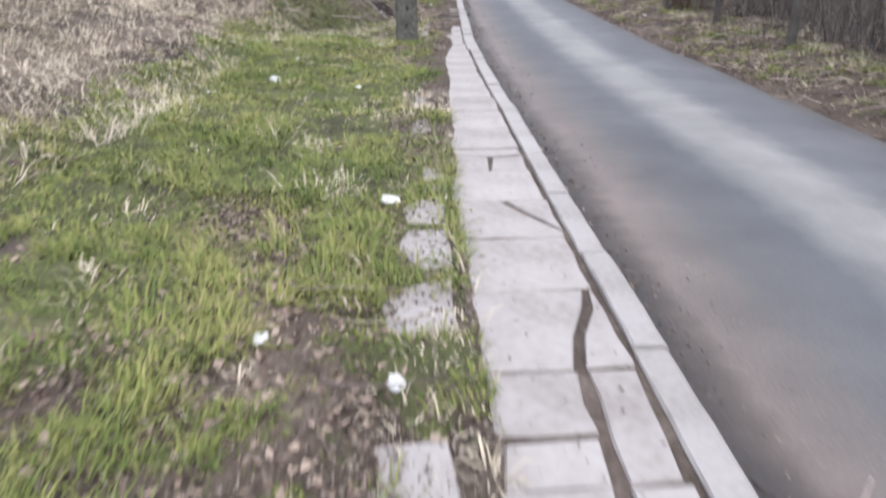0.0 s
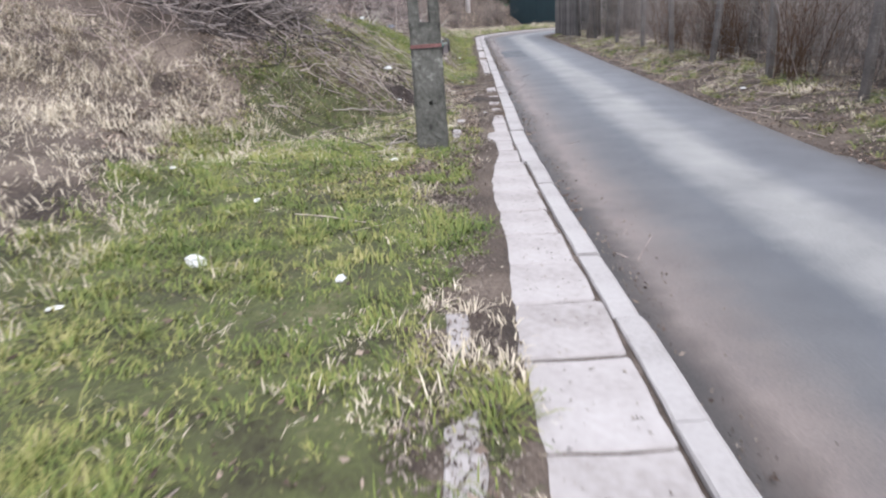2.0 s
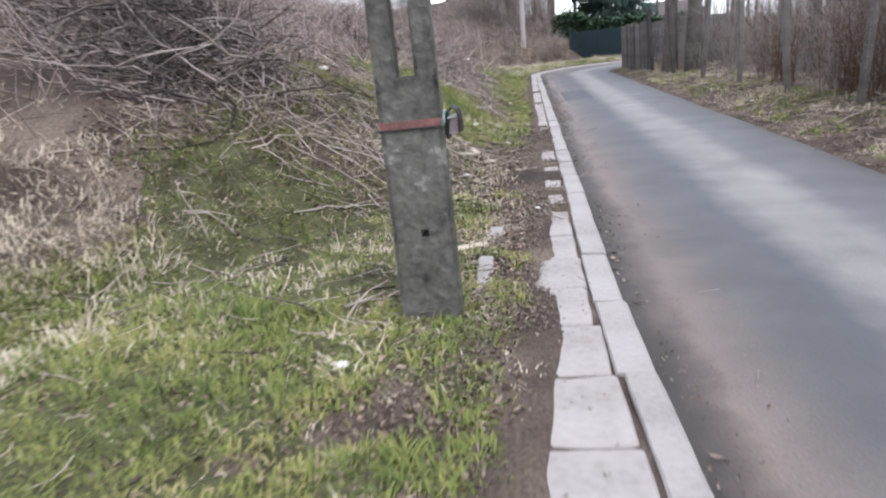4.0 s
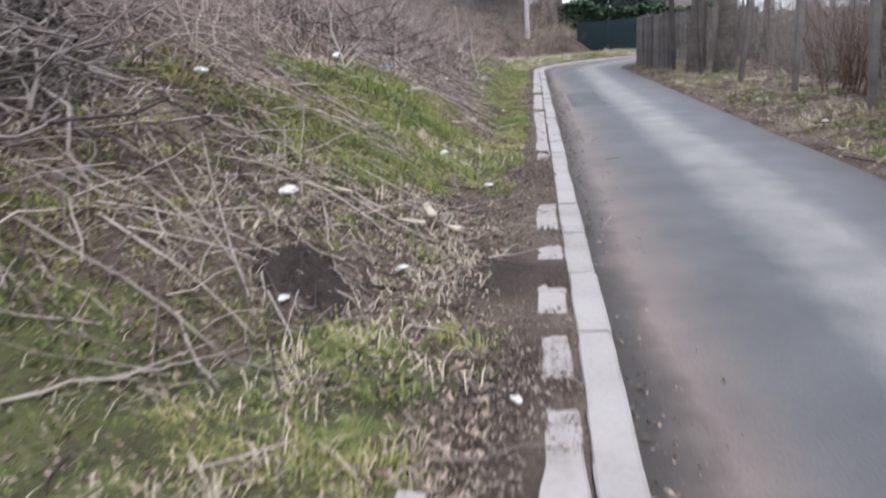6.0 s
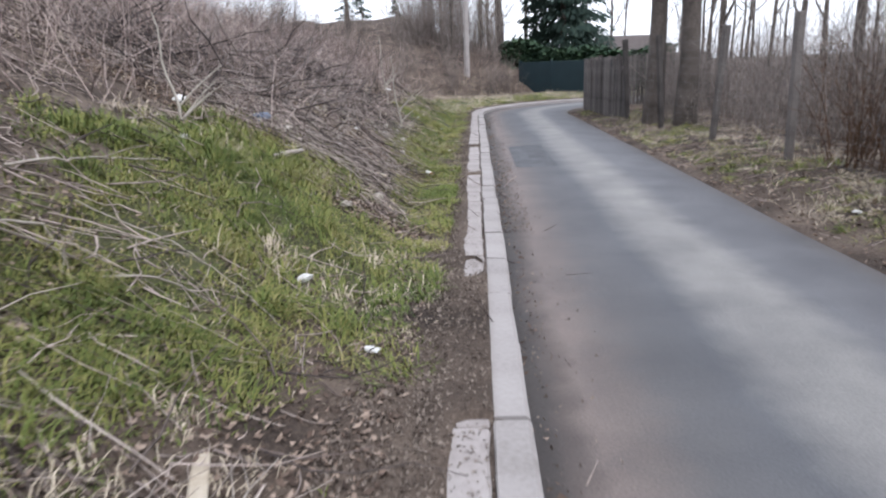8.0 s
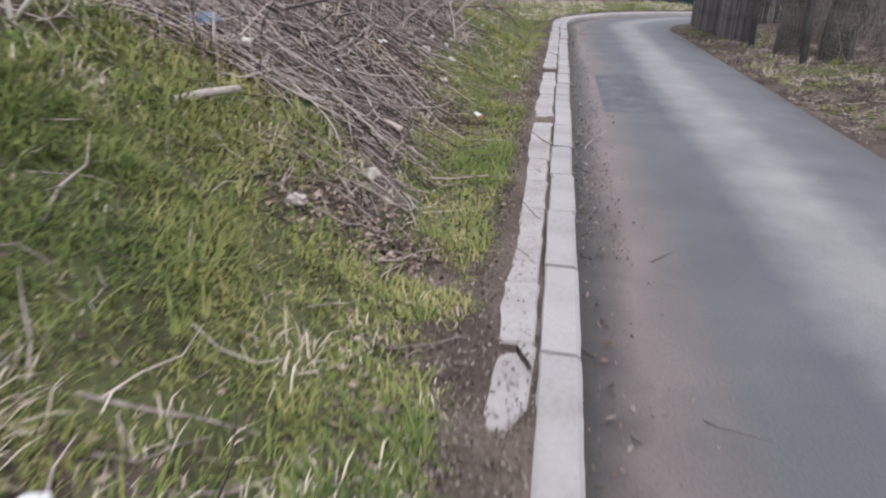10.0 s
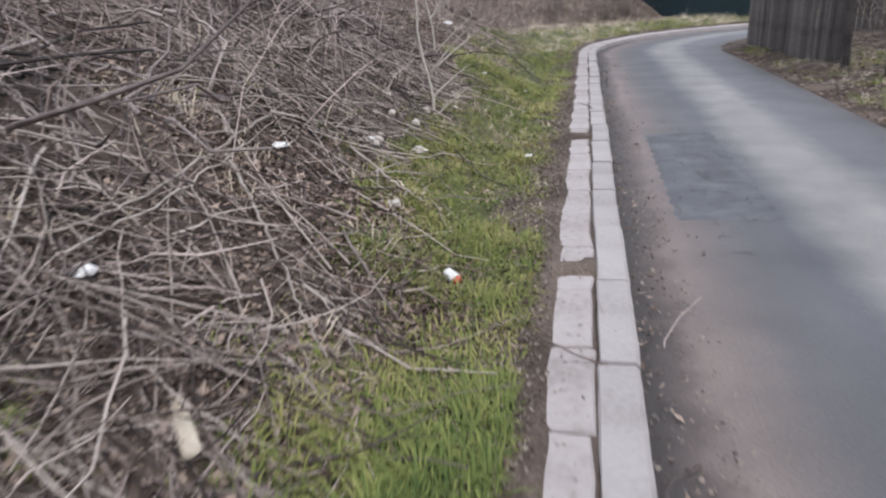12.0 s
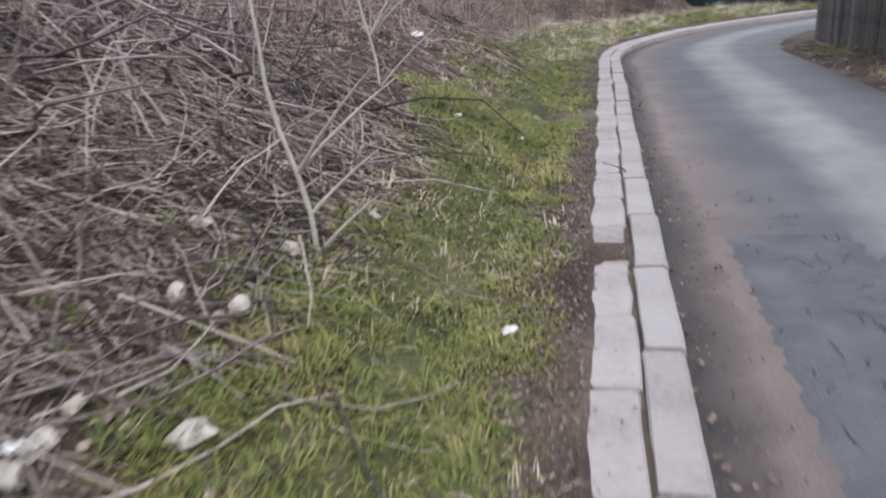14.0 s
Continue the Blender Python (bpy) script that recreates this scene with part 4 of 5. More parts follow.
# ---- brush pile ----
def brush_pile(cx, cy, rx, ry, h, count, label):
    n = count
    a, r = R.uniform(0, 6.28, n), np.sqrt(R.uniform(0, 1, n))
    x, y = cx + rx * r * np.cos(a), cy + ry * r * np.sin(a)
    z = height(x, y) + R.uniform(0, 1, n) ** 1.2 * h * (1 - r ** 2)
    ln = R.uniform(0.4, 1.6, n)
    main = 2.6 + R.normal(0, 0.55, n) + np.where(R.uniform(0, 1, n) < 0.12, math.pi, 0)
    P, rad = stems(x, y, z, ln, R.uniform(0.004, 0.014, n), np.clip(R.normal(1.45, 0.30, n), 0.5, 2.0), main, R.uniform(-0.3, 0.6, n), 6, 0.26)
    P[:, :, 2] = np.maximum(P[:, :, 2], height(P[:, :, 0], P[:, :, 1]) + 0.01)
    v, f = tubes_np(P, rad, 4)
    # side shoots
    k = R.randint(0, n, n * 3)
    j = R.randint(1, 4, n * 3)
    b = P[k, j]
    P2, rad2 = stems(b[:, 0], b[:, 1], b[:, 2], R.uniform(0.2, 0.7, n * 3), R.uniform(0.0015, 0.004, n * 3), np.abs(R.normal(1.2, 0.5, n * 3)), main[k] + R.normal(0, 0.7, n * 3), R.uniform(-0.3, 0.6, n * 3), 4, 0.18)
    P2[:, :, 2] = np.maximum(P2[:, :, 2], height(P2[:, :, 0], P2[:, :, 1]) + 0.01)
    v2, f2 = tubes_np(P2, rad2, 3)
    V, F = np.concatenate([v, v2]), np.concatenate([f, f2 + len(v)])
    thing("brushwood", big_mesh("brushwood", V, F, M_PILE, True), label, "brushwood", kind="stuff")


brush_pile(-3.4, 12.1, 1.0, 1.0, 0.8, 800, "heap of cut grey branches dumped on the bank")
brush_pile(-2.9, 19.4, 1.3, 2.2, 0.35, 330, "low heap of tangled dry branches on the bank")
brush_pile(-2.75, 22.8, 1.1, 1.5, 0.5, 280, "low heap of dead branches beside the grass strip")


# ---- single fallen branches ----
def branch(x, y, turn, length, radius, shoots=3, seed=0, lift=0.03, label="bare pale fallen branch lying on the verge", bow=0.3):
    r = random.Random(seed)
    pts, rad, n = [], [], 7
    a = math.radians(turn)
    px, py = x, y
    for i in range(n):
        pts.append((px, py, float(height(px, py)) + radius + lift * math.sin(math.pi * i / (n - 1)) + 0.012))
        rad.append(radius * (1 - 0.65 * i / (n - 1)))
        a += r.uniform(-bow, bow)
        px, py = px + math.cos(a) * length / (n - 1), py + math.sin(a) * length / (n - 1)
    ts = [tube(pts, rad, 6)]
    for k in range(shoots):
        i = r.randint(2, n - 2)
        b = a + r.choice((-1, 1)) * r.uniform(0.4, 1.0)
        q, l2 = Vector(pts[i]), length * r.uniform(0.12, 0.3)
        ts.append(tube([q, q + Vector((math.cos(b) * l2 / 2, math.sin(b) * l2 / 2, 0.02)), q + Vector((math.cos(b) * l2, math.sin(b) * l2, 0.05))], [rad[i] * 0.6, rad[i] * 0.45, rad[i] * 0.25], 5))
    v, f = joined(ts)
    thing("fallen_branch", mesh_of("fallen_branch", v, f, M_STICK, True), label, "branch", "fallen branches")


M_STICK = mat("pale_stick_bark", [(0.172, 0.144, 0.121), (0.310, 0.270, 0.230), (0.437, 0.391, 0.339)], 3, 40, 0.85, 0.4, 0.6, obj_random=0.4)
def branch_along(line, radius, seed, shoots=3):
    """A fallen branch over given plan points, lying a little above the ground."""
    r = random.Random(seed)
    pts = []
    for _ in range(2 if len(line) > 2 else 0):
        mid = [(a[0] + (b[0] - a[0]) * q, a[1] + (b[1] - a[1]) * q) for a, b in zip(line, line[1:]) for q in (0.25, 0.75)]
        line = [line[0]] + mid[1:-1] + [line[-1]]
    for i in range(len(line) - 1):
        a, b = Vector(line[i]), Vector(line[i + 1])
        k = max(3, int((b - a).length / 0.09))
        side = Vector((-(b - a).y, (b - a).x)).normalized()
        for j in range(k + (i == len(line) - 2)):
            p = a.lerp(b, j / k) + side * r.uniform(-0.009, 0.009)
            pts.append(Vector((p.x, p.y, float(height(p.x, p.y)) + radius + 0.035 + r.uniform(-0.004, 0.006))))
    n = len(pts)
    rad = [radius * (1 - 0.6 * i / (n - 1)) for i in range(n)]
    ts = [tube(pts, rad, 6)]
    for k in range(shoots):
        i = r.randint(1, n - 2)
        d = (pts[min(i + 1, n - 1)] - pts[i - 1]).normalized()
        b = (d + Vector((-d.y, d.x, 0)) * r.choice((-1, 1)) * r.uniform(0.5, 1.2) + Vector((0, 0, r.uniform(0.0, 0.4)))).normalized()
        ln = r.uniform(0.08, 0.28)
        ts.append(tube([pts[i], pts[i] + b * ln * 0.5 + Vector((0, 0, 0.008)), pts[i] + b * ln], [rad[i] * 0.65, rad[i] * 0.5, rad[i] * 0.25], 5))
    v, f = joined(ts)
    thing("fallen_branch", mesh_of("fallen_branch", v, f, M_STICK, True), "bare pale fallen branch lying on the verge", "branch", "fallen branches")


# on the litter by the molehill and the first green patch
NEAR_STICKS = [(0.006, [(-1.81, 14.32), (-1.46, 14.43), (-1.09, 14.32), (-0.89, 14.19)]), (0.013, [(-2.09, 14.3), (-2.0, 14.82), (-1.87, 15.37)]), (0.008, [(-0.9, 12.66), (-0.93, 13.07)]),
               (0.013, [(-2.29, 11.33), (-1.6, 11.27), (-0.94, 11.01)]), (0.012, [(-1.95, 10.62), (-1.6, 10.94), (-1.36, 11.24)]), (0.007, [(-1.31, 12.38), (-1.13, 11.89), (-1.03, 11.87)]),
               (0.010, [(-2.0, 12.47), (-1.89, 12.63), (-1.65, 13.04)]), (0.011, [(-2.46, 12.37), (-2.31, 12.62)]), (0.006, [(-0.42, 12.4), (-0.2, 12.5)]), (0.006, [(-0.36, 13.1), (-0.12, 13.0)]),
               (0.008, [(-0.75, 13.0), (-0.7, 13.4)]), (0.009, [(-1.8, 15.6), (-2.4, 16.3)]), (0.016, [(-1.17, 9.03), (-1.02, 9.24)])]
# over the leaf litter and the low heap behind it
MID_STICKS = [(0.015, [(-1.74, 20.52), (-1.61, 19.18), (-1.56, 18.49), (-1.69, 18.22), (-1.68, 17.99)]), (0.013, [(-1.56, 19.44), (-1.26, 19.1), (-1.02, 18.78), (-0.86, 18.6)]),
              (0.012, [(-2.23, 19.84), (-1.91, 20.37), (-1.62, 20.97), (-1.35, 21.6)]), (0.012, [(-2.35, 17.99), (-2.13, 18.04), (-1.9, 17.99)]), (0.014, [(-1.69, 17.18), (-1.62, 17.36), (-1.5, 17.6)]),
              (0.012, [(-1.64, 17.32), (-1.61, 17.63), (-1.51, 17.85)]), (0.010, [(-1.08, 17.47), (-0.97, 17.56), (-0.84, 17.73)]), (0.013, [(-2.1, 18.9), (-1.89, 19.09), (-1.64, 19.33)]),
              (0.009, [(-1.53, 18.38), (-1.55, 19.19), (-1.7, 20.38)]), (0.011, [(-1.05, 18.9), (-0.83, 18.88)]), (0.010, [(-1.9, 17.6), (-1.6, 18.1)])]
# beside the sapling
FAR_STICKS = [(0.014, [(-1.33, 20.31), (-1.16, 20.22), (-0.98, 20.16), (-0.89, 20.14)]), (0.010, [(-1.16, 20.15), (-1.09, 20.33), (-1.0, 20.52)]), (0.009, [(-1.33, 20.31), (-1.21, 20.43), (-1.05, 20.51)]),
              (0.014, [(-1.72, 20.22), (-1.49, 20.45), (-1.35, 20.64)]), (0.012, [(-2.25, 21.63), (-2.08, 21.85), (-1.86, 22.36)]), (0.009, [(-1.47, 20.38), (-1.26, 20.55)]),
              (0.013, [(-2.26, 21.75), (-2.16, 21.98), (-1.98, 21.96), (-1.87, 22.23)]), (0.010, [(-1.11, 21.35), (-1.21, 21.52), (-1.32, 21.71), (-1.36, 21.96)]), (0.011, [(-1.28, 21.12), (-1.05, 21.08)]),
              (0.010, [(-1.73, 21.94), (-1.66, 21.57), (-1.64, 21.47)]), (0.009, [(-1.98, 21.91), (-1.83, 22.15)]), (0.009, [(-1.35, 22.8), (-1.6, 23.6)])]
for k, (rad, line) in enumerate(NEAR_STICKS + MID_STICKS + FAR_STICKS):
    branch_along(line, rad * 0.6, k, 2 + k % 4)


rb = random.Random(77)
for k in range(46):
    d0, s0 = (rb.uniform(-3.0, -1.9), rb.uniform(17.7, 24.5)) if k < 34 else (rb.uniform(-2.9, -1.5), rb.uniform(11.2, 14.2))
    if d0 > -1.4 and s0 > 21:
        d0 -= 0.4
    branch(*[float(c) for c in place(d0, s0)], rb.uniform(0, 360), rb.uniform(0.35, 1.15), rb.uniform(0.0045, 0.0095), rb.randint(1, 4), 300 + k, rb.uniform(0.02, 0.12), "bare pale dry branch lying in the brush", 0.13)
M_PALE = mat("pale_sapling_bark", [(0.33, 0.30, 0.25), (0.46, 0.42, 0.36)], 5, 40, 0.85, 0.3, 0.6)


def sapling(x, y, h, seed):
    r = random.Random(seed)
    root = empty("sapling", pose(x, y, float(height(x, y)) - 0.02), "thin leafless pale sapling beside the grass strip", "sapling", "saplings")
    pts = [Vector((0.02 * math.sin(i * 1.3) - 0.05 * i * 0.35, 0.0, h * i / 7)) for i in range(8)]
    v, f = tube(pts, [0.013 * (1 - 0.09 * i) for i in range(8)], 6)
    child("trunk", mesh_of("trunk", v, f, M_PALE, True), root)
    for k in range(4):
        i = r.randint(0, 2)
        a = r.uniform(-0.7, 1.2)
        ln = r.uniform(0.25, 0.55)
        q = pts[i]
        ps = [q + Vector((math.cos(a) * ln * t, math.sin(a) * 0.4 * ln * t, ln * (0.9 * t - 0.15 * t * t))) for t in (0, 0.35, 0.7, 1)]
        v, f = tube(ps, [0.009, 0.007, 0.005, 0.003], 5)
        child("limb", mesh_of("limb", v, f, M_PALE, True), root)


sapling(-1.22, 22.0, 1.15, 3)
sapling(-1.75, 24.6, 1.3, 5)
sapling(-2.3, 16.6, 0.8, 8)

# ---- litter, stones, wood ----
def lump(name, x, y, sx, sy, sz, material, label, category, group, seed, dz=0.0):
    """A crumpled or knobbly small object."""
    bm = bmesh.new()
    bmesh.ops.create_icosphere(bm, subdivisions=2, radius=1)
    r = random.Random(seed)
    for v in bm.verts:
        k = 1 + 0.6 * noise.noise(v.co * 1.7 + Vector((seed * 3.1, 0, 0))) + r.uniform(-0.08, 0.08)
        v.co = Vector((v.co.x * sx * k, v.co.y * sy * k, max(v.co.z, -0.45) * sz * k))
    me = bpy.data.meshes.new(name)
    bm.to_mesh(me)
    bm.free()
    me.materials.append(material)
    return thing(name, me, label, category, group, at=pose(x, y, float(height(x, y)) + sz * 0.45 + 0.015 + dz, 0, 0, r.uniform(0, 180)))


M_STONE = mat("pale_field_stone", [(0.279, 0.246, 0.205), (0.426, 0.385, 0.328), (0.508, 0.476, 0.410)], 14, 70, 0.9, 0.5, 0.6)
SCRAPS_NEAR = [(-1.04, 8.46, 0.05, 0.035, 0.02), (-1.02, 5.92, 0.04, 0.03, 0.02), (-0.535, 3.11, 0.072, 0.05, 0.03), (-0.405, 1.60, 0.05, 0.032, 0.02),
               (-0.85, 1.82, 0.035, 0.03, 0.02), (-1.80, 6.14, 0.075, 0.06, 0.06), (-0.96, 14.83, 0.03, 0.065, 0.045), (-0.54, 14.35, 0.055, 0.03, 0.025),
               (-2.05, 16.03, 0.06, 0.04, 0.05), (-1.30, 11.63, 0.05, 0.03, 0.02), (-0.87, 12.21, 0.055, 0.03, 0.02), (-1.47, 18.37, 0.055, 0.05, 0.04),
               (-1.55, 19.92, 0.06, 0.04, 0.03)]
SCRAPS_FAR = [(-1.32, 20.64, 0.04, 0.03, 0.03), (-0.48, 21.97, 0.045, 0.03, 0.02), (-1.2, 24.7, 0.04, 0.03, 0.03), (-0.76, 24.95, 0.04, 0.03, 0.03),
              (-2.04, 26.93, 0.10, 0.06, 0.05), (-0.23, 10.95, 0.035, 0.02, 0.012), (-1.5, 12.4, 0.06, 0.05, 0.05), (-2.5, 13.6, 0.07, 0.04, 0.05),
              (-2.2, 5.6, 0.05, 0.03, 0.02), (-2.7, 8.0, 0.04, 0.03, 0.02), (-0.78, 9.75, 0.04, 0.02, 0.015), (-1.8, 7.2, 0.04, 0.02, 0.02),
              (3.15, 17.2, 0.05, 0.04, 0.03), (3.2, 12.2, 0.05, 0.04, 0.03)]
for k, (x, y, sx, sy, sz) in enumerate(SCRAPS_NEAR + SCRAPS_FAR):
    lump("paper_scrap", x, y, sx * 0.8, sy * 0.8, sz * 0.55, M_WHITE, "crumpled dirty white paper or plastic scrap on the ground", "litter", "litter scraps", k + 1)
for k, (x, y, sx, sy, sz) in enumerate([
        (-0.91, 17.18, 0.055, 0.04, 0.03), (-1.84, 17.79, 0.06, 0.05, 0.04), (-1.0, 19.95, 0.035, 0.03, 0.025), (-1.14, 22.46, 0.035, 0.03, 0.025), (-1.05, 16.5, 0.05, 0.04, 0.03),
        (-1.09, 20.89, 0.06, 0.042, 0.04), (-1.29, 20.68, 0.05, 0.032, 0.03), (-1.28, 20.59, 0.04, 0.032, 0.03), (-1.23, 21.42, 0.04, 0.03, 0.035), (-1.25, 21.33, 0.025, 0.022, 0.02),
        (-1.26, 21.86, 0.055, 0.03, 0.03), (-1.53, 21.75, 0.045, 0.028, 0.025), (-1.37, 21.33, 0.04, 0.028, 0.035), (-1.31, 20.82, 0.03, 0.02, 0.02)]):
    lump("stone", x, y, sx, sy, sz, M_STONE, "small pale rounded stone lying among twigs", "stone", "loose stones", k + 40)
def molehill(x, y, r, h, seed):
    rr = random.Random(seed)
    vs, fs, n, m = [], [], 26, 9
    for i in range(m):
        q = i / (m - 1)
        for k in range(n):
            a = 2 * math.pi * k / n
            w = r * q * (1 + 0.18 * math.sin(3 * a + seed) + 0.10 * math.sin(5 * a))
            px, py = x + w * math.cos(a) * 1.25, y + w * math.sin(a)
            z = float(height(px, py)) + h * math.exp(-(q * 1.7) ** 2) * (1 + (rr.uniform(-0.22, 0.22) if i else 0)) - 0.012 * q + (rr.uniform(-0.004, 0.006) if i else 0)
            vs.append((px, py, z))
    for i in range(m - 1):
        for k in range(n):
            fs.append((i * n + k, i * n + (k + 1) % n, (i + 1) * n + (k + 1) % n, (i + 1) * n + k))
    thing("molehill", mesh_of("molehill", vs, fs, M_MOULD), "dark molehill of fresh crumbly soil in the grass", "molehill", "molehills")


molehill(-1.27, 11.84, 0.23, 0.09, 3)
M_RAG = mat("grey_blue_rag", [(0.09, 0.11, 0.15), (0.2, 0.23, 0.29)], 12, 60, 0.8, 0.3, 0.6)
lump("rag", -2.05, 17.75, 0.10, 0.06, 0.05, M_RAG, "crumpled grey blue rag caught among twigs", "rag", "", 91)
lump("rag", -2.51, 17.08, 0.06, 0.045, 0.035, M_WHITE, "crumpled pale plastic sheet caught among twigs", "plastic sheet", "", 92)
# red and white packet
M_RED = mat("red_packet_print", [(0.38, 0.05, 0.04), (0.5, 0.10, 0.08)], 20, 80, 0.5, 0.1, 0.6)
packet = empty("drinks_packet", pose(-0.62, 19.53, float(height(-0.62, 19.53)) + 0.02, 8, -14, 38), "crushed white and red drinks carton on the grass", "carton")
child("carton", box_mesh("carton", 0.046, 0.075, 0.030, M_WHITE, 0.006, 0.007, 4), packet, pose(0, 0.025, 0))
child("printed_end", box_mesh("printed_end", 0.044, 0.026, 0.028, M_RED, 0.006, 0.006, 6), packet, pose(0.002, -0.026, 0, 0, 0, 12), "faded red printed end")
# split planks and chips
M_CHIP = mat("pale_split_wood", [(0.36, 0.30, 0.22), (0.52, 0.46, 0.37)], 6, 50, 0.85, 0.4, 0.6, obj_random=0.3)
for k, (x, y, turn, ln, w) in enumerate([(-0.86, 13.15, 18, 0.30, 0.055), (-0.70, 13.05, 60, 0.16, 0.05), (-0.65, 10.05, -70, 0.20, 0.06), (-1.05, 18.1, 40, 0.34, 0.035), (-0.53, 9.50, 2, 0.62, 0.09), (-0.52, 10.28, -6, 0.34, 0.08), (-1.3, 12.7, 55, 0.22, 0.03), (-0.95, 12.75, 70, 0.3, 0.025)]):
    thing("split_plank", box_mesh("split_plank", w, ln, 0.022, M_CHIP if k not in (4, 5) else M_KERB, 0.006, 0.010, k), "weathered pale piece of split wood on the verge" if k not in (4, 5) else "grey broken strip of concrete half sunk in soil", "wood piece" if k not in (4, 5) else "concrete piece", "wood pieces" if k not in (4, 5) else "concrete pieces",
          at=pose(x, y, float(height(x, y)) + (0.008 if k not in (4, 5) else -0.006), 3, 4, turn))
# pale log end in the grass
lv2, lf2 = tube([(0, 0, 0), (0.16, 0.012, 0.005), (0.34, 0.0, 0.0)], [0.021, 0.020, 0.016], 9)
lf2 += [tuple(range(9)), tuple(18 + i for i in range(9))]
thing("log", mesh_of("log", lv2, lf2, M_STICK, True), "short pale log lying in tall grass", "log", at=pose(-1.62, 16.62, float(height(-1.62, 16.62)) + 0.03, 0, -2, 62))


# ---- fence on the far side of the road ----
def fence_x(y):
    return 3.05 + 0.055 * (31.4 - y) if y > 19 else 3.73


def wire_fence():
    root = empty("wire_fence", pose(0, 0, 0), "old wire mesh fence on dark wooden posts beside the road", "fence")
    post = box_mesh("post", 0.085, 0.085, 1.85, M_FENCE, 0.01, 0.01, 3)
    ys = [26.8 - 2.35 * k for k in range(14)]
    r = random.Random(4)
    for y in ys:
        x = fence_x(y)
        child("post", post, root, pose(x, y, float(height(x, y)) - 0.15, r.uniform(-3, 3), r.uniform(-4, 4), r.uniform(0, 40)))
    for y0, y1 in zip(ys[1:], ys[:-1]):
        Ps = []
        x0, x1 = fence_x(y0), fence_x(y1)
        z0, z1 = float(height(x0, y0)), float(height(x1, y1))
        for h in np.arange(0.1, 1.65, 0.13):
            Ps.append([(x0, y0, z0 + h), ((x0 + x1) / 2, (y0 + y1) / 2, (z0 + z1) / 2 + h - 0.02), (x1, y1, z1 + h)])
        for t in np.linspace(0, 1, 19):
            xx, yy, zz = x0 + (x1 - x0) * t, y0 + (y1 - y0) * t, z0 + (z1 - z0) * t
            Ps.append([(xx, yy, zz + 0.08), (xx, yy, zz + 0.85), (xx, yy, zz + 1.62)])
        P = np.array(Ps)
        v, f = tubes_np(P, np.full(P.shape[:2], 0.0013), 3)
        child("mesh_panel", big_mesh("mesh_panel", v, f, M_WIRE), root)


wire_fence()


def slat_fence():
    root = empty("slat_fence", pose(0, 0, 0), "grey weathered vertical board fence at the bend", "fence")
    board = [box_mesh("board", 0.105, 0.022, 1.45, M_FENCE, 0.004, 0.006, k) for k in range(4)]
    r = random.Random(9)
    y = 31.4
    k = 0
    while y > 27.0:
        x = fence_x(y)
        child("board", board[k % 4], root, pose(x, y, float(height(x, y)) - 0.05 + r.uniform(-0.04, 0.03), r.uniform(-1, 1), r.uniform(-1, 1), 94 + r.uniform(-3, 3)))
        y -= 0.128
        k += 1
    for h in (0.35, 1.1):
        a, b = (fence_x(27.0) + 0.035, 27.0, h + 0.05), (fence_x(31.4) + 0.035, 31.4, h + 0.03)
        v, f = tube([a, b], [0.035, 0.035], 4)
        child("rail", mesh_of("rail", v, f, M_FENCE), root)
    # it turns the corner with the road
    for k in range(30):
        x, y = 3.15 + 0.128 * k, 31.55 + 0.03 * k
        child("board", board[k % 4], root, pose(x, y, float(height(x, y)) - 0.05 + r.uniform(-0.04, 0.03), 0, 0, r.uniform(-3, 3)))


slat_fence()


# ---- bare trees and shrubs ----
def grow_tree(seed, h, r0, levels=4, spread=0.55, limbs=7, first=0.3):
    """Trunk and twig tubes of a leafless tree of that height."""
    r = random.Random(seed)
    trunk_pts = [Vector((0.02 * h * math.sin(i * 0.9 + seed) * i / 8, 0.02 * h * math.cos(i * 1.1 + seed) * i / 8, h * i / 8)) for i in range(9)]
    trunk = tube(trunk_pts, [r0 * (1.25 if i == 0 else 1) * (1 - 0.1 * i) for i in range(9)], 9)
    limbs_out, twigs = [], []

    def limb(p, d, ln, rad, lev):
        pts, q, dd = [p], p, d.copy()
        for i in range(4):
            dd = (dd + Vector((r.uniform(-0.22, 0.22), r.uniform(-0.22, 0.22), r.uniform(-0.06, 0.2)))).normalized()
            q = q + dd * ln / 4
            pts.append(q)
        (limbs_out if lev < 2 else twigs).append(tube(pts, [rad * (1 - 0.18 * i) for i in range(5)], 6 if lev < 2 else 3))
        if lev < levels:
            for k in range(3 if lev < 3 else 4):
                i = r.randint(1, 4)
                side = Vector((r.uniform(-1, 1), r.uniform(-1, 1), r.uniform(-0.15, 0.9))).normalized()
                limb(pts[i], (dd * 0.7 + side * 0.75).normalized(), ln * r.uniform(0.45, 0.68), rad * 0.45, lev + 1)
    for k in range(limbs):
        t = first + (0.97 - first) * (k + 0.5) / limbs
        p = trunk_pts[min(8, int(t * 8))]
        a = k * 2.4 + r.uniform(-0.4, 0.4)
        d = Vector((math.cos(a) * spread * 1.4, math.sin(a) * spread * 1.4, r.uniform(0.5, 1.1))).normalized()
        limb(p, d, h * (0.45 - 0.2 * t) * r.uniform(0.8, 1.2), r0 * (1 - 0.75 * t) * 0.55, 1)
    return trunk, joined(limbs_out), joined(twigs)


TREE_DATA = {}


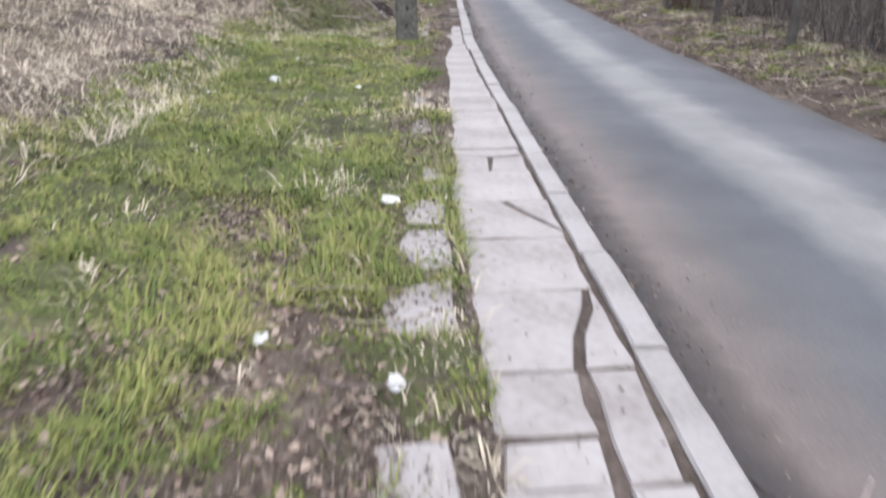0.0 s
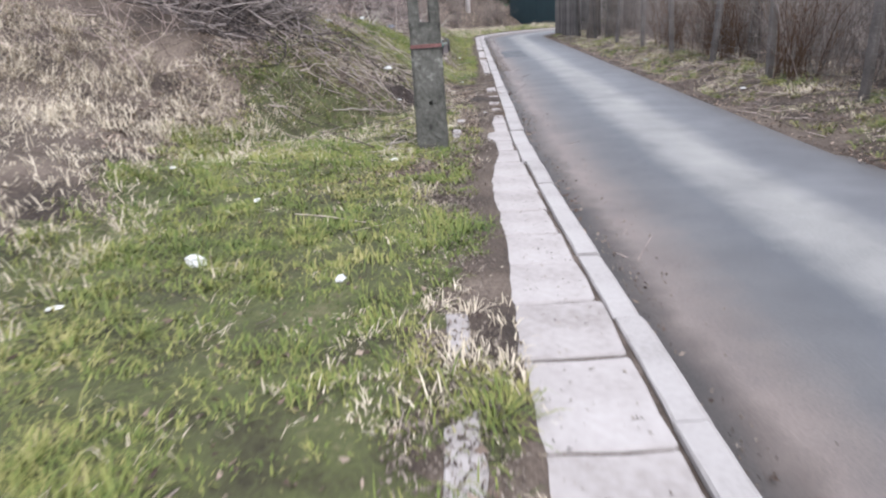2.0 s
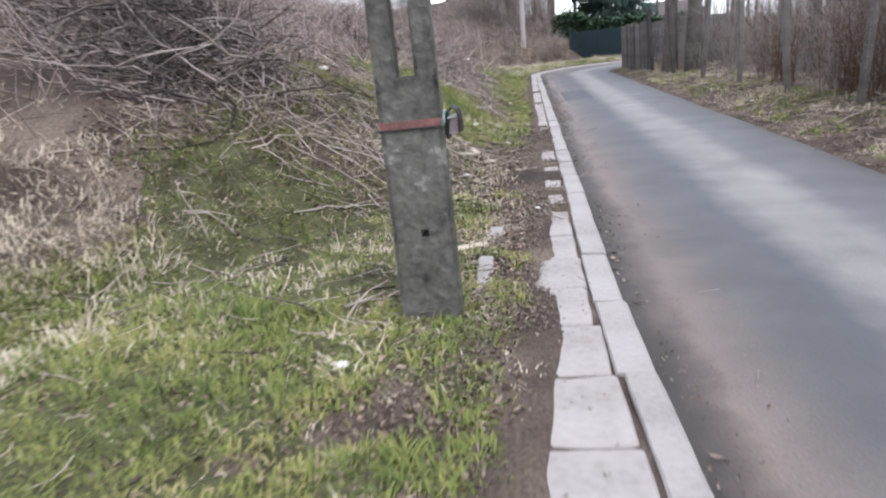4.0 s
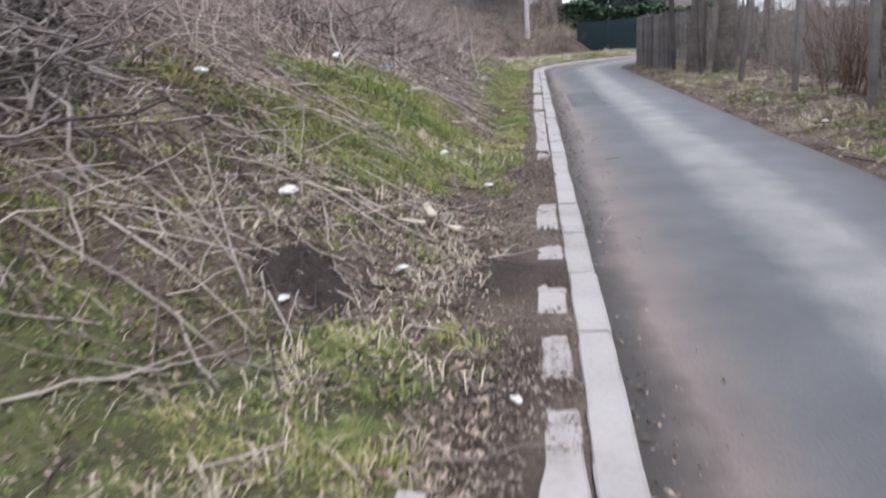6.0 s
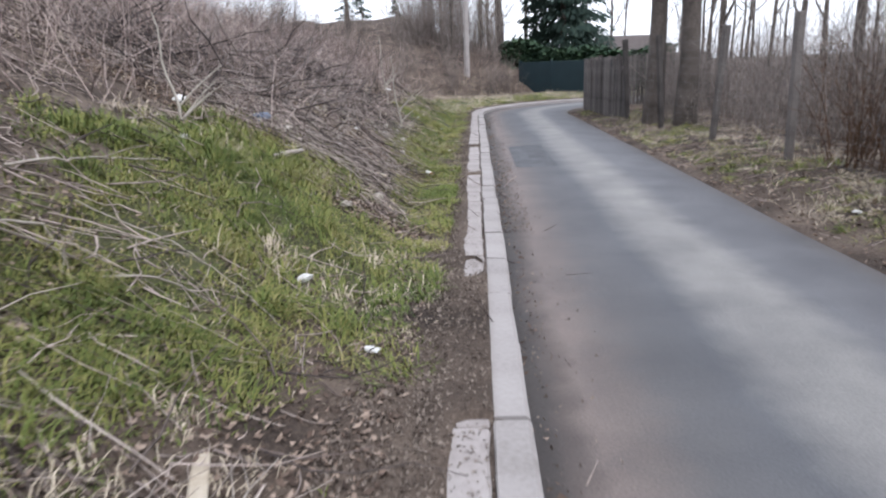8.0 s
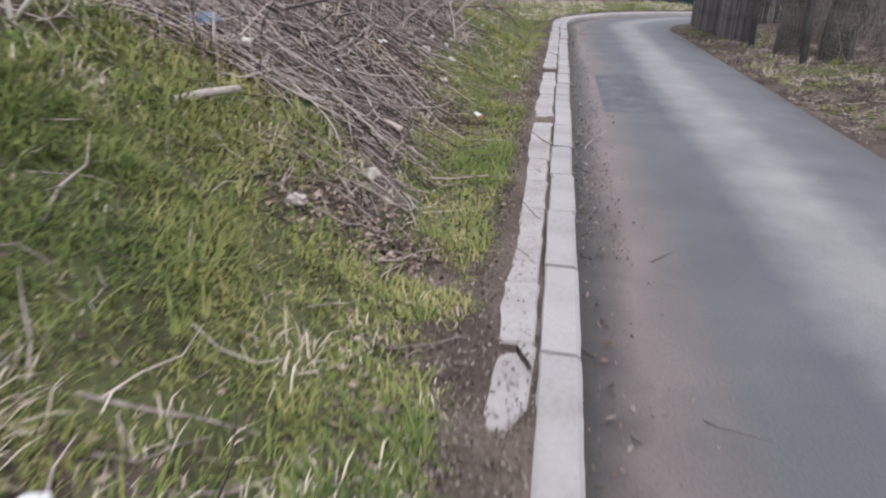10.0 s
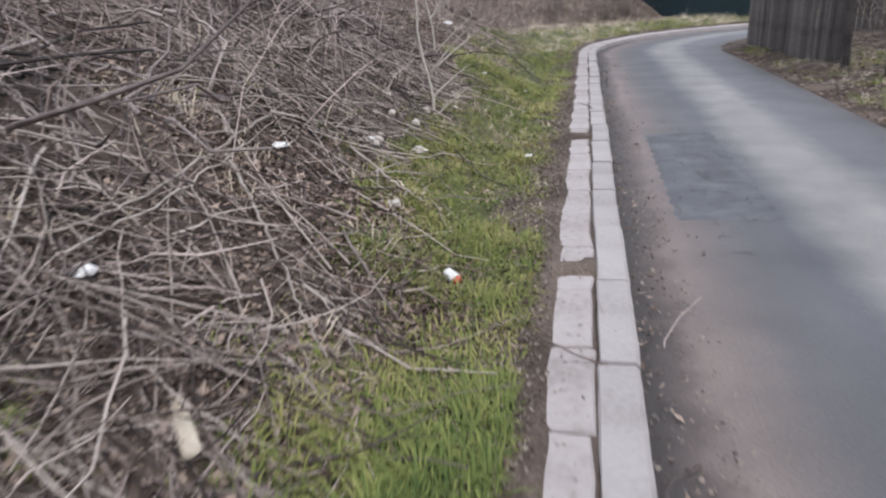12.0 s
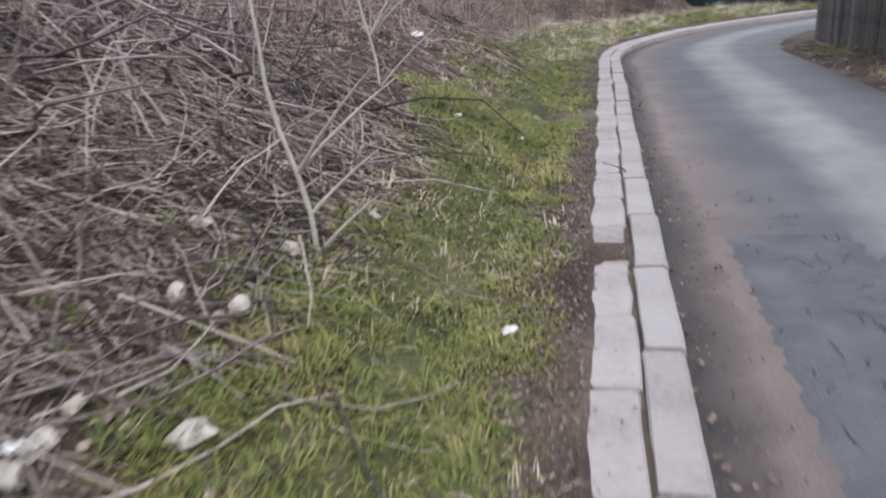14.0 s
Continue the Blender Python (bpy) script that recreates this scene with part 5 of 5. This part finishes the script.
def bare_tree(x, y, h, r0, seed, turn=0, label="tall leafless tree with grey-brown bark beside the road", first=0.3):
    key = (seed, h, r0)
    if key not in TREE_DATA:
        t, l, w = grow_tree(seed, h, r0, first=first)
        TREE_DATA[key] = [mesh_of(n, v, f, M_BARK if n != "crown" else M_TWIGDARK, True) for n, (v, f) in (("trunk", t), ("bough", l), ("crown", w))]
    root = empty("tree", pose(x, y, float(height(x, y)) - 0.1, 0, 0, turn), label, "tree", "bare trees")
    for me in TREE_DATA[key]:
        child(me.name.split(".")[0], me, root)


M_TWIGDARK = mat("dark_twigs", [(0.05, 0.04, 0.035), (0.11, 0.09, 0.078), (0.19, 0.16, 0.14)], 0.7, 20, 0.9, 0.0, 0.6, island=0.6)
for x, y, h, r0, sd, tn in [(3.55, 25.6, 11, 0.19, 1, 0), (4.05, 25.1, 12, 0.20, 2, 40), (5.3, 20.6, 9, 0.13, 3, 10), (5.8, 20.0, 9, 0.12, 4, 200), (4.6, 15.5, 8, 0.10, 3, 120),
                            (4.9, 11.0, 8, 0.12, 4, 70), (4.7, 7.2, 8, 0.10, 3, 260), (0.2, 47.5, 10, 0.13, 5, 0), (-1.2, 46.5, 11, 0.13, 6, 60), (1.3, 50.5, 12, 0.14, 5, 140), (-2.8, 49.5, 11, 0.13, 6, 220),
                            (8.5, 27.5, 9, 0.13, 4, 20), (7.4, 33.2, 9, 0.12, 6, 310), (9.2, 20.5, 8, 0.12, 5, 100), (-6.5, 47, 9, 0.12, 3, 20), (13, 30, 10, 0.14, 6, 30), (12, 38, 10, 0.14, 5, 80)]:
    bare_tree(x, y, h, r0, sd, tn)


rt = random.Random(12)
for k in range(46):
    if k % 3 == 0:
        x, y = rt.uniform(-3.5, 6), rt.uniform(54, 85)
    else:
        x, y = rt.uniform(9, 48), rt.uniform(30, 90)
    bare_tree(x, y, (9, 11, 10)[k % 3], (0.13, 0.13, 0.14)[k % 3], (4, 6, 6)[k % 3], rt.uniform(0, 360), "leafless tree among the far gardens")


def shrub_mesh(seed, h, n):
    r = np.random.RandomState(seed)
    P, rad = stems(r.normal(0, 0.16, n), r.normal(0, 0.16, n), np.zeros(n), r.uniform(0.5, 1.0, n) * h, r.uniform(0.004, 0.011, n), np.abs(r.normal(0.25, 0.22, n)), r.uniform(0, 6.28, n), r.uniform(-0.2, 0.7, n), 6, 0.12)
    v, f = tubes_np(P, rad, 3)
    m = n * 7
    k, j = r.randint(0, n, m), r.randint(1, 6, m)
    b = P[k, j]
    P2, rad2 = stems(b[:, 0], b[:, 1], b[:, 2], r.uniform(0.15, 0.6, m), r.uniform(0.0018, 0.0042, m), np.abs(r.normal(0.8, 0.45, m)), r.uniform(0, 6.28, m), r.uniform(-0.3, 0.5, m), 3, 0.2)
    v2, f2 = tubes_np(P2, rad2, 3)
    return np.concatenate([v, v2]), np.concatenate([f, f2 + len(v)])


M_SHRUB = mat("shrub_twigs", [(0.105, 0.088, 0.078), (0.225, 0.188, 0.165), (0.36, 0.31, 0.275)], 0.8, 20, 0.9, 0.0, 0.6, island=0.6, obj_random=0.2)
M_RUST = mat("rusty_dead_leaves", [(0.069, 0.036, 0.020), (0.127, 0.073, 0.039)], 1, 9, 0.85, 0.0, 0.6, island=0.6)
SHRUBS = []
for k, (h, n) in enumerate([(2.0, 26), (2.4, 30), (1.5, 24), (2.8, 30)]):
    v, f = shrub_mesh(20 + k, h, n)
    SHRUBS.append(big_mesh("shrub", v, f, M_SHRUB, True))
r6 = random.Random(6)
for k in range(62):
    y = -2.5 + 31.0 * k / 61 + r6.uniform(-0.3, 0.3)
    x = fence_x(min(y, 31)) + 0.55 + r6.uniform(0, 0.9)
    big = y < 19
    if not big and k % 2:
        continue
    thing("shrub", SHRUBS[r6.choice((0, 1, 3) if big else (0, 2))], "leafless twiggy brown shrub growing behind the fence", "shrub", "roadside shrubs",
          at=pose(x, y, float(height(x, y)) - 0.05, 0, 0, r6.uniform(0, 360)) @ Matrix.Scale((1.0 if big else 0.6) * r6.uniform(0.85, 1.15), 4))
for k in range(110):
    y = 3 + 36 * r6.random()
    x = (fence_x(min(y, 31)) + 1.6 + 9 * r6.random() ** 1.4) if y < 30 else 9 + 12 * r6.random()
    thing("shrub", SHRUBS[k % 4], "leafless twiggy brown shrub growing behind the fence", "shrub", "roadside shrubs", at=pose(x, y, float(height(x, y)) - 0.05, 0, 0, r6.uniform(0, 360)))
for k in range(34):
    s = 27 + 16 * k / 33
    d = -5.2 - 2.5 * r6.random() if s > 31 else -4.2 - 2 * r6.random()
    x, y = place(d, s)
    if 1.4 < x < 8 and y > 38.5:
        continue
    thing("shrub", SHRUBS[k % 4], "leafless brown thicket shrub on the bank by the bend", "shrub", "bank shrubs", at=pose(x, y, float(height(x, y)) - 0.05, 0, 0, r6.uniform(0, 360)) @ Matrix.Scale(r6.uniform(0.6, 0.95), 4))


for k in range(26):
    x, y = r6.uniform(-4.0, 0.9), r6.uniform(44.5, 50)
    thing("shrub", SHRUBS[k % 4], "tall leafless grey thicket shrub beside the gate", "shrub", "thicket by the gate", at=pose(x, y, float(height(x, y)) - 0.05, 0, 0, r6.uniform(0, 360)) @ Matrix.Scale(r6.uniform(1.3, 2.1), 4))
for k in range(60):
    x, y = r6.uniform(5.2, 11), r6.uniform(10, 31)
    thing("shrub", SHRUBS[k % 4], "leafless twiggy brown shrub growing behind the fence", "shrub", "roadside shrubs", at=pose(x, y, float(height(x, y)) - 0.05, 0, 0, r6.uniform(0, 360)) @ Matrix.Scale(r6.uniform(0.9, 1.35), 4))
rv3, rf3 = shrub_mesh(31, 1.5, 40)
RUSTY = big_mesh("shrub", rv3, rf3, M_RUST, True)
for x, y in ((4.15, 16.4), (4.3, 15.7), (4.2, 19.2), (4.0, 12.5)):
    thing("shrub", RUSTY, "low reddish brown shrub with dead leaves by the fence", "shrub", "rusty shrubs", at=pose(x, y, float(height(x, y)) - 0.05, 0, 0, x * 900))
for k in range(46):
    d, s = -7.5 - 9 * r6.random(), 27 + 17 * r6.random()
    x, y = place(d, s)
    if x > 1.0:
        continue
    thing("shrub", SHRUBS[k % 4], "leafless brown thicket shrub on the bank by the bend", "shrub", "bank shrubs", at=pose(x, y, float(height(x, y)) - 0.05, 0, 0, r6.uniform(0, 360)) @ Matrix.Scale(r6.uniform(0.5, 0.8), 4))


# ---- spruce, hedge and far things ----
def needles_cone(seed, h, rad, tiers, per):
    """Drooping boughs in uneven whorls, each hung with needle sprays."""
    r = np.random.RandomState(seed)
    V = []
    for t in range(tiers):
        z = h * (0.04 + 0.94 * t / tiers)
        rr = rad * (1 - t / tiers) ** 0.8 + 0.12
        boughs = max(5, int(per / 60 * (1 - 0.6 * t / tiers)))
        for a0 in r.uniform(0, 6.28, boughs):
            reach = rr * r.uniform(0.55, 1.15)
            n = max(6, int(26 * reach / rad))
            q = reach * r.uniform(0.12, 1.0, n) ** 0.7
            a = a0 + r.normal(0, 0.10, n) + r.normal(0, 0.12, n) * (q / reach)
            sag = r.uniform(0.25, 0.5)
            x, y = q * np.cos(a), q * np.sin(a)
            zz = z - sag * q + 0.12 * (q / reach) ** 2 * reach - r.uniform(0, 0.22, n)
            ln, w = r.uniform(0.12, 0.36, n), r.uniform(0.03, 0.075, n)
            c, s = np.cos(a), np.sin(a)
            v = np.empty((n, 4, 3))
            v[:, 0] = np.stack([x - c * ln / 2, y - s * ln / 2, zz + 0.08], -1)
            v[:, 1] = np.stack([x - s * w, y + c * w, zz + 0.02], -1)
            v[:, 2] = np.stack([x + c * ln / 2, y + s * ln / 2, zz - 0.16], -1)
            v[:, 3] = np.stack([x + s * w, y - c * w, zz - 0.10], -1)
            V.append(v.reshape(-1, 3))
    V = np.concatenate(V)
    n = len(V) // 4
    return V, (np.array([[0, 1, 2], [0, 2, 3]])[None] + (np.arange(n) * 4)[:, None, None]).reshape(-1, 3)


def spruce(x, y, h, rad, seed, tiers=34, per=210, label="tall dark green spruce behind the gate"):
    root = empty("spruce", pose(x, y, 0.0), label, "spruce tree", "spruces")
    v, f = tube([(0, 0, 0), (0, 0, h * 0.5), (0, 0, h)], [0.2, 0.12, 0.02], 8)
    child("trunk", mesh_of("trunk", v, f, M_BARK), root)
    v, f = needles_cone(seed, h, rad, tiers, per)
    child("crown", big_mesh("crown", v, f, M_NEEDLE), root)


spruce(4.9, 51.5, 15, 3.0, 1, 60, 1300)
spruce(-13, 92, 13, 2.6, 2, 40, 420, "dark distant spruce on the skyline")
spruce(-9.5, 96, 11, 2.2, 3, 40, 420, "dark distant spruce on the skyline")
spruce(-16, 99, 15, 3.0, 4, 40, 420, "dark distant spruce on the skyline")
spruce(6.8, 60, 7, 1.9, 5, 40, 420, "dark green spruce beyond the gate")


def hedge():
    r = np.random.RandomState(8)
    n = 11000
    t = r.uniform(0, 1, n)
    top = 1.75 + 0.55 * np.exp(-((t - 0.12) / 0.25) ** 2) + 0.12 * np.sin(t * 14)
    x, y = 1.2 + 6.8 * t + r.normal(0, 0.08, n), 45.2 - 4.6 * t + r.uniform(-0.6, 0.6, n)
    z = top * r.uniform(0.0, 1.0, n) ** 0.5 + r.normal(0, 0.06, n)
    a, ln, w = r.uniform(0, 6.28, n), r.uniform(0.06, 0.16, n), r.uniform(0.05, 0.11, n)
    c, s = np.cos(a), np.sin(a)
    v = np.empty((n, 4, 3))
    v[:, 0] = np.stack([x - c * ln, y - s * ln, z + r.uniform(-0.1, 0.1, n)], -1)
    v[:, 1] = np.stack([x - s * w, y + c * w, z + 0.05], -1)
    v[:, 2] = np.stack([x + c * ln, y + s * ln, z + r.uniform(-0.1, 0.1, n)], -1)
    v[:, 3] = np.stack([x + s * w, y - c * w, z - 0.05], -1)
    f = (np.array([[0, 1, 2], [0, 2, 3]])[None] + (np.arange(n) * 4)[:, None, None]).reshape(-1, 3)
    thing("hedge", big_mesh("hedge", v.reshape(-1, 3), f, M_HEDGE), "clipped dark evergreen hedge rising behind the gate", "hedge")


hedge()


def far_pole(x, y, h):
    root = empty("utility_pole", pose(x, y, float(height(x, y)) - 0.2), "slender pale grey concrete pole beyond the bend", "utility pole")
    v, f = tube([(0, 0, 0), (0, 0, h)], [0.13, 0.08], 8)
    child("shaft", mesh_of("shaft", v, f, M_SLAB), root)
    child("crossarm", box_mesh("crossarm", 1.2, 0.08, 0.08, M_WOOD), root, pose(0, 0, h - 0.5))


far_pole(-0.45, 42.5, 9)


def house(x, y, w, d, h, turn, seed, label):
    root = empty("house", pose(x, y, 0, 0, 0, turn), label, "house", "far houses")
    child("wall", box_mesh("wall", w, d, h, M_PLASTER, 0.02), root)
    rv2 = [(-w / 2 - 0.4, -d / 2 - 0.4, h), (w / 2 + 0.4, -d / 2 - 0.4, h), (w / 2 + 0.4, d / 2 + 0.4, h), (-w / 2 - 0.4, d / 2 + 0.4, h), (-w / 2 - 0.4, 0, h + 1.3), (w / 2 + 0.4, 0, h + 1.3)]
    child("roof", mesh_of("roof", rv2, [(0, 1, 5, 4), (2, 3, 4, 5), (1, 2, 5), (3, 0, 4), (0, 3, 2, 1)], M_ROOF), root)
    for k in range(3):
        wx = -w / 2 + w * (k + 0.5) / 3
        win = child("window", box_mesh("window", 1.1, 0.08, 1.3, M_WHITE, 0.01), root, pose(wx, -d / 2 - 0.02, 0.9))
        child("pane", box_mesh("pane", 0.92, 0.04, 1.12, M_GLASS, 0.0), win, pose(0, -0.035, 0.09))


M_GLASS = mat("dark_window_glass", [(0.02, 0.022, 0.025), (0.035, 0.038, 0.04)], 1, 5, 0.1, 0.0, 0.6)
house(13.0, 74, 4, 5, 2.2, 10, 1, "pale plastered house far behind the trees")
house(44, 72, 10, 8, 2.4, -20, 2, "pale plastered house with a brown roof beyond the gardens")
house(36, 50, 9, 7, 2.2, 25, 3, "low pale house with a brown roof beyond the fence")
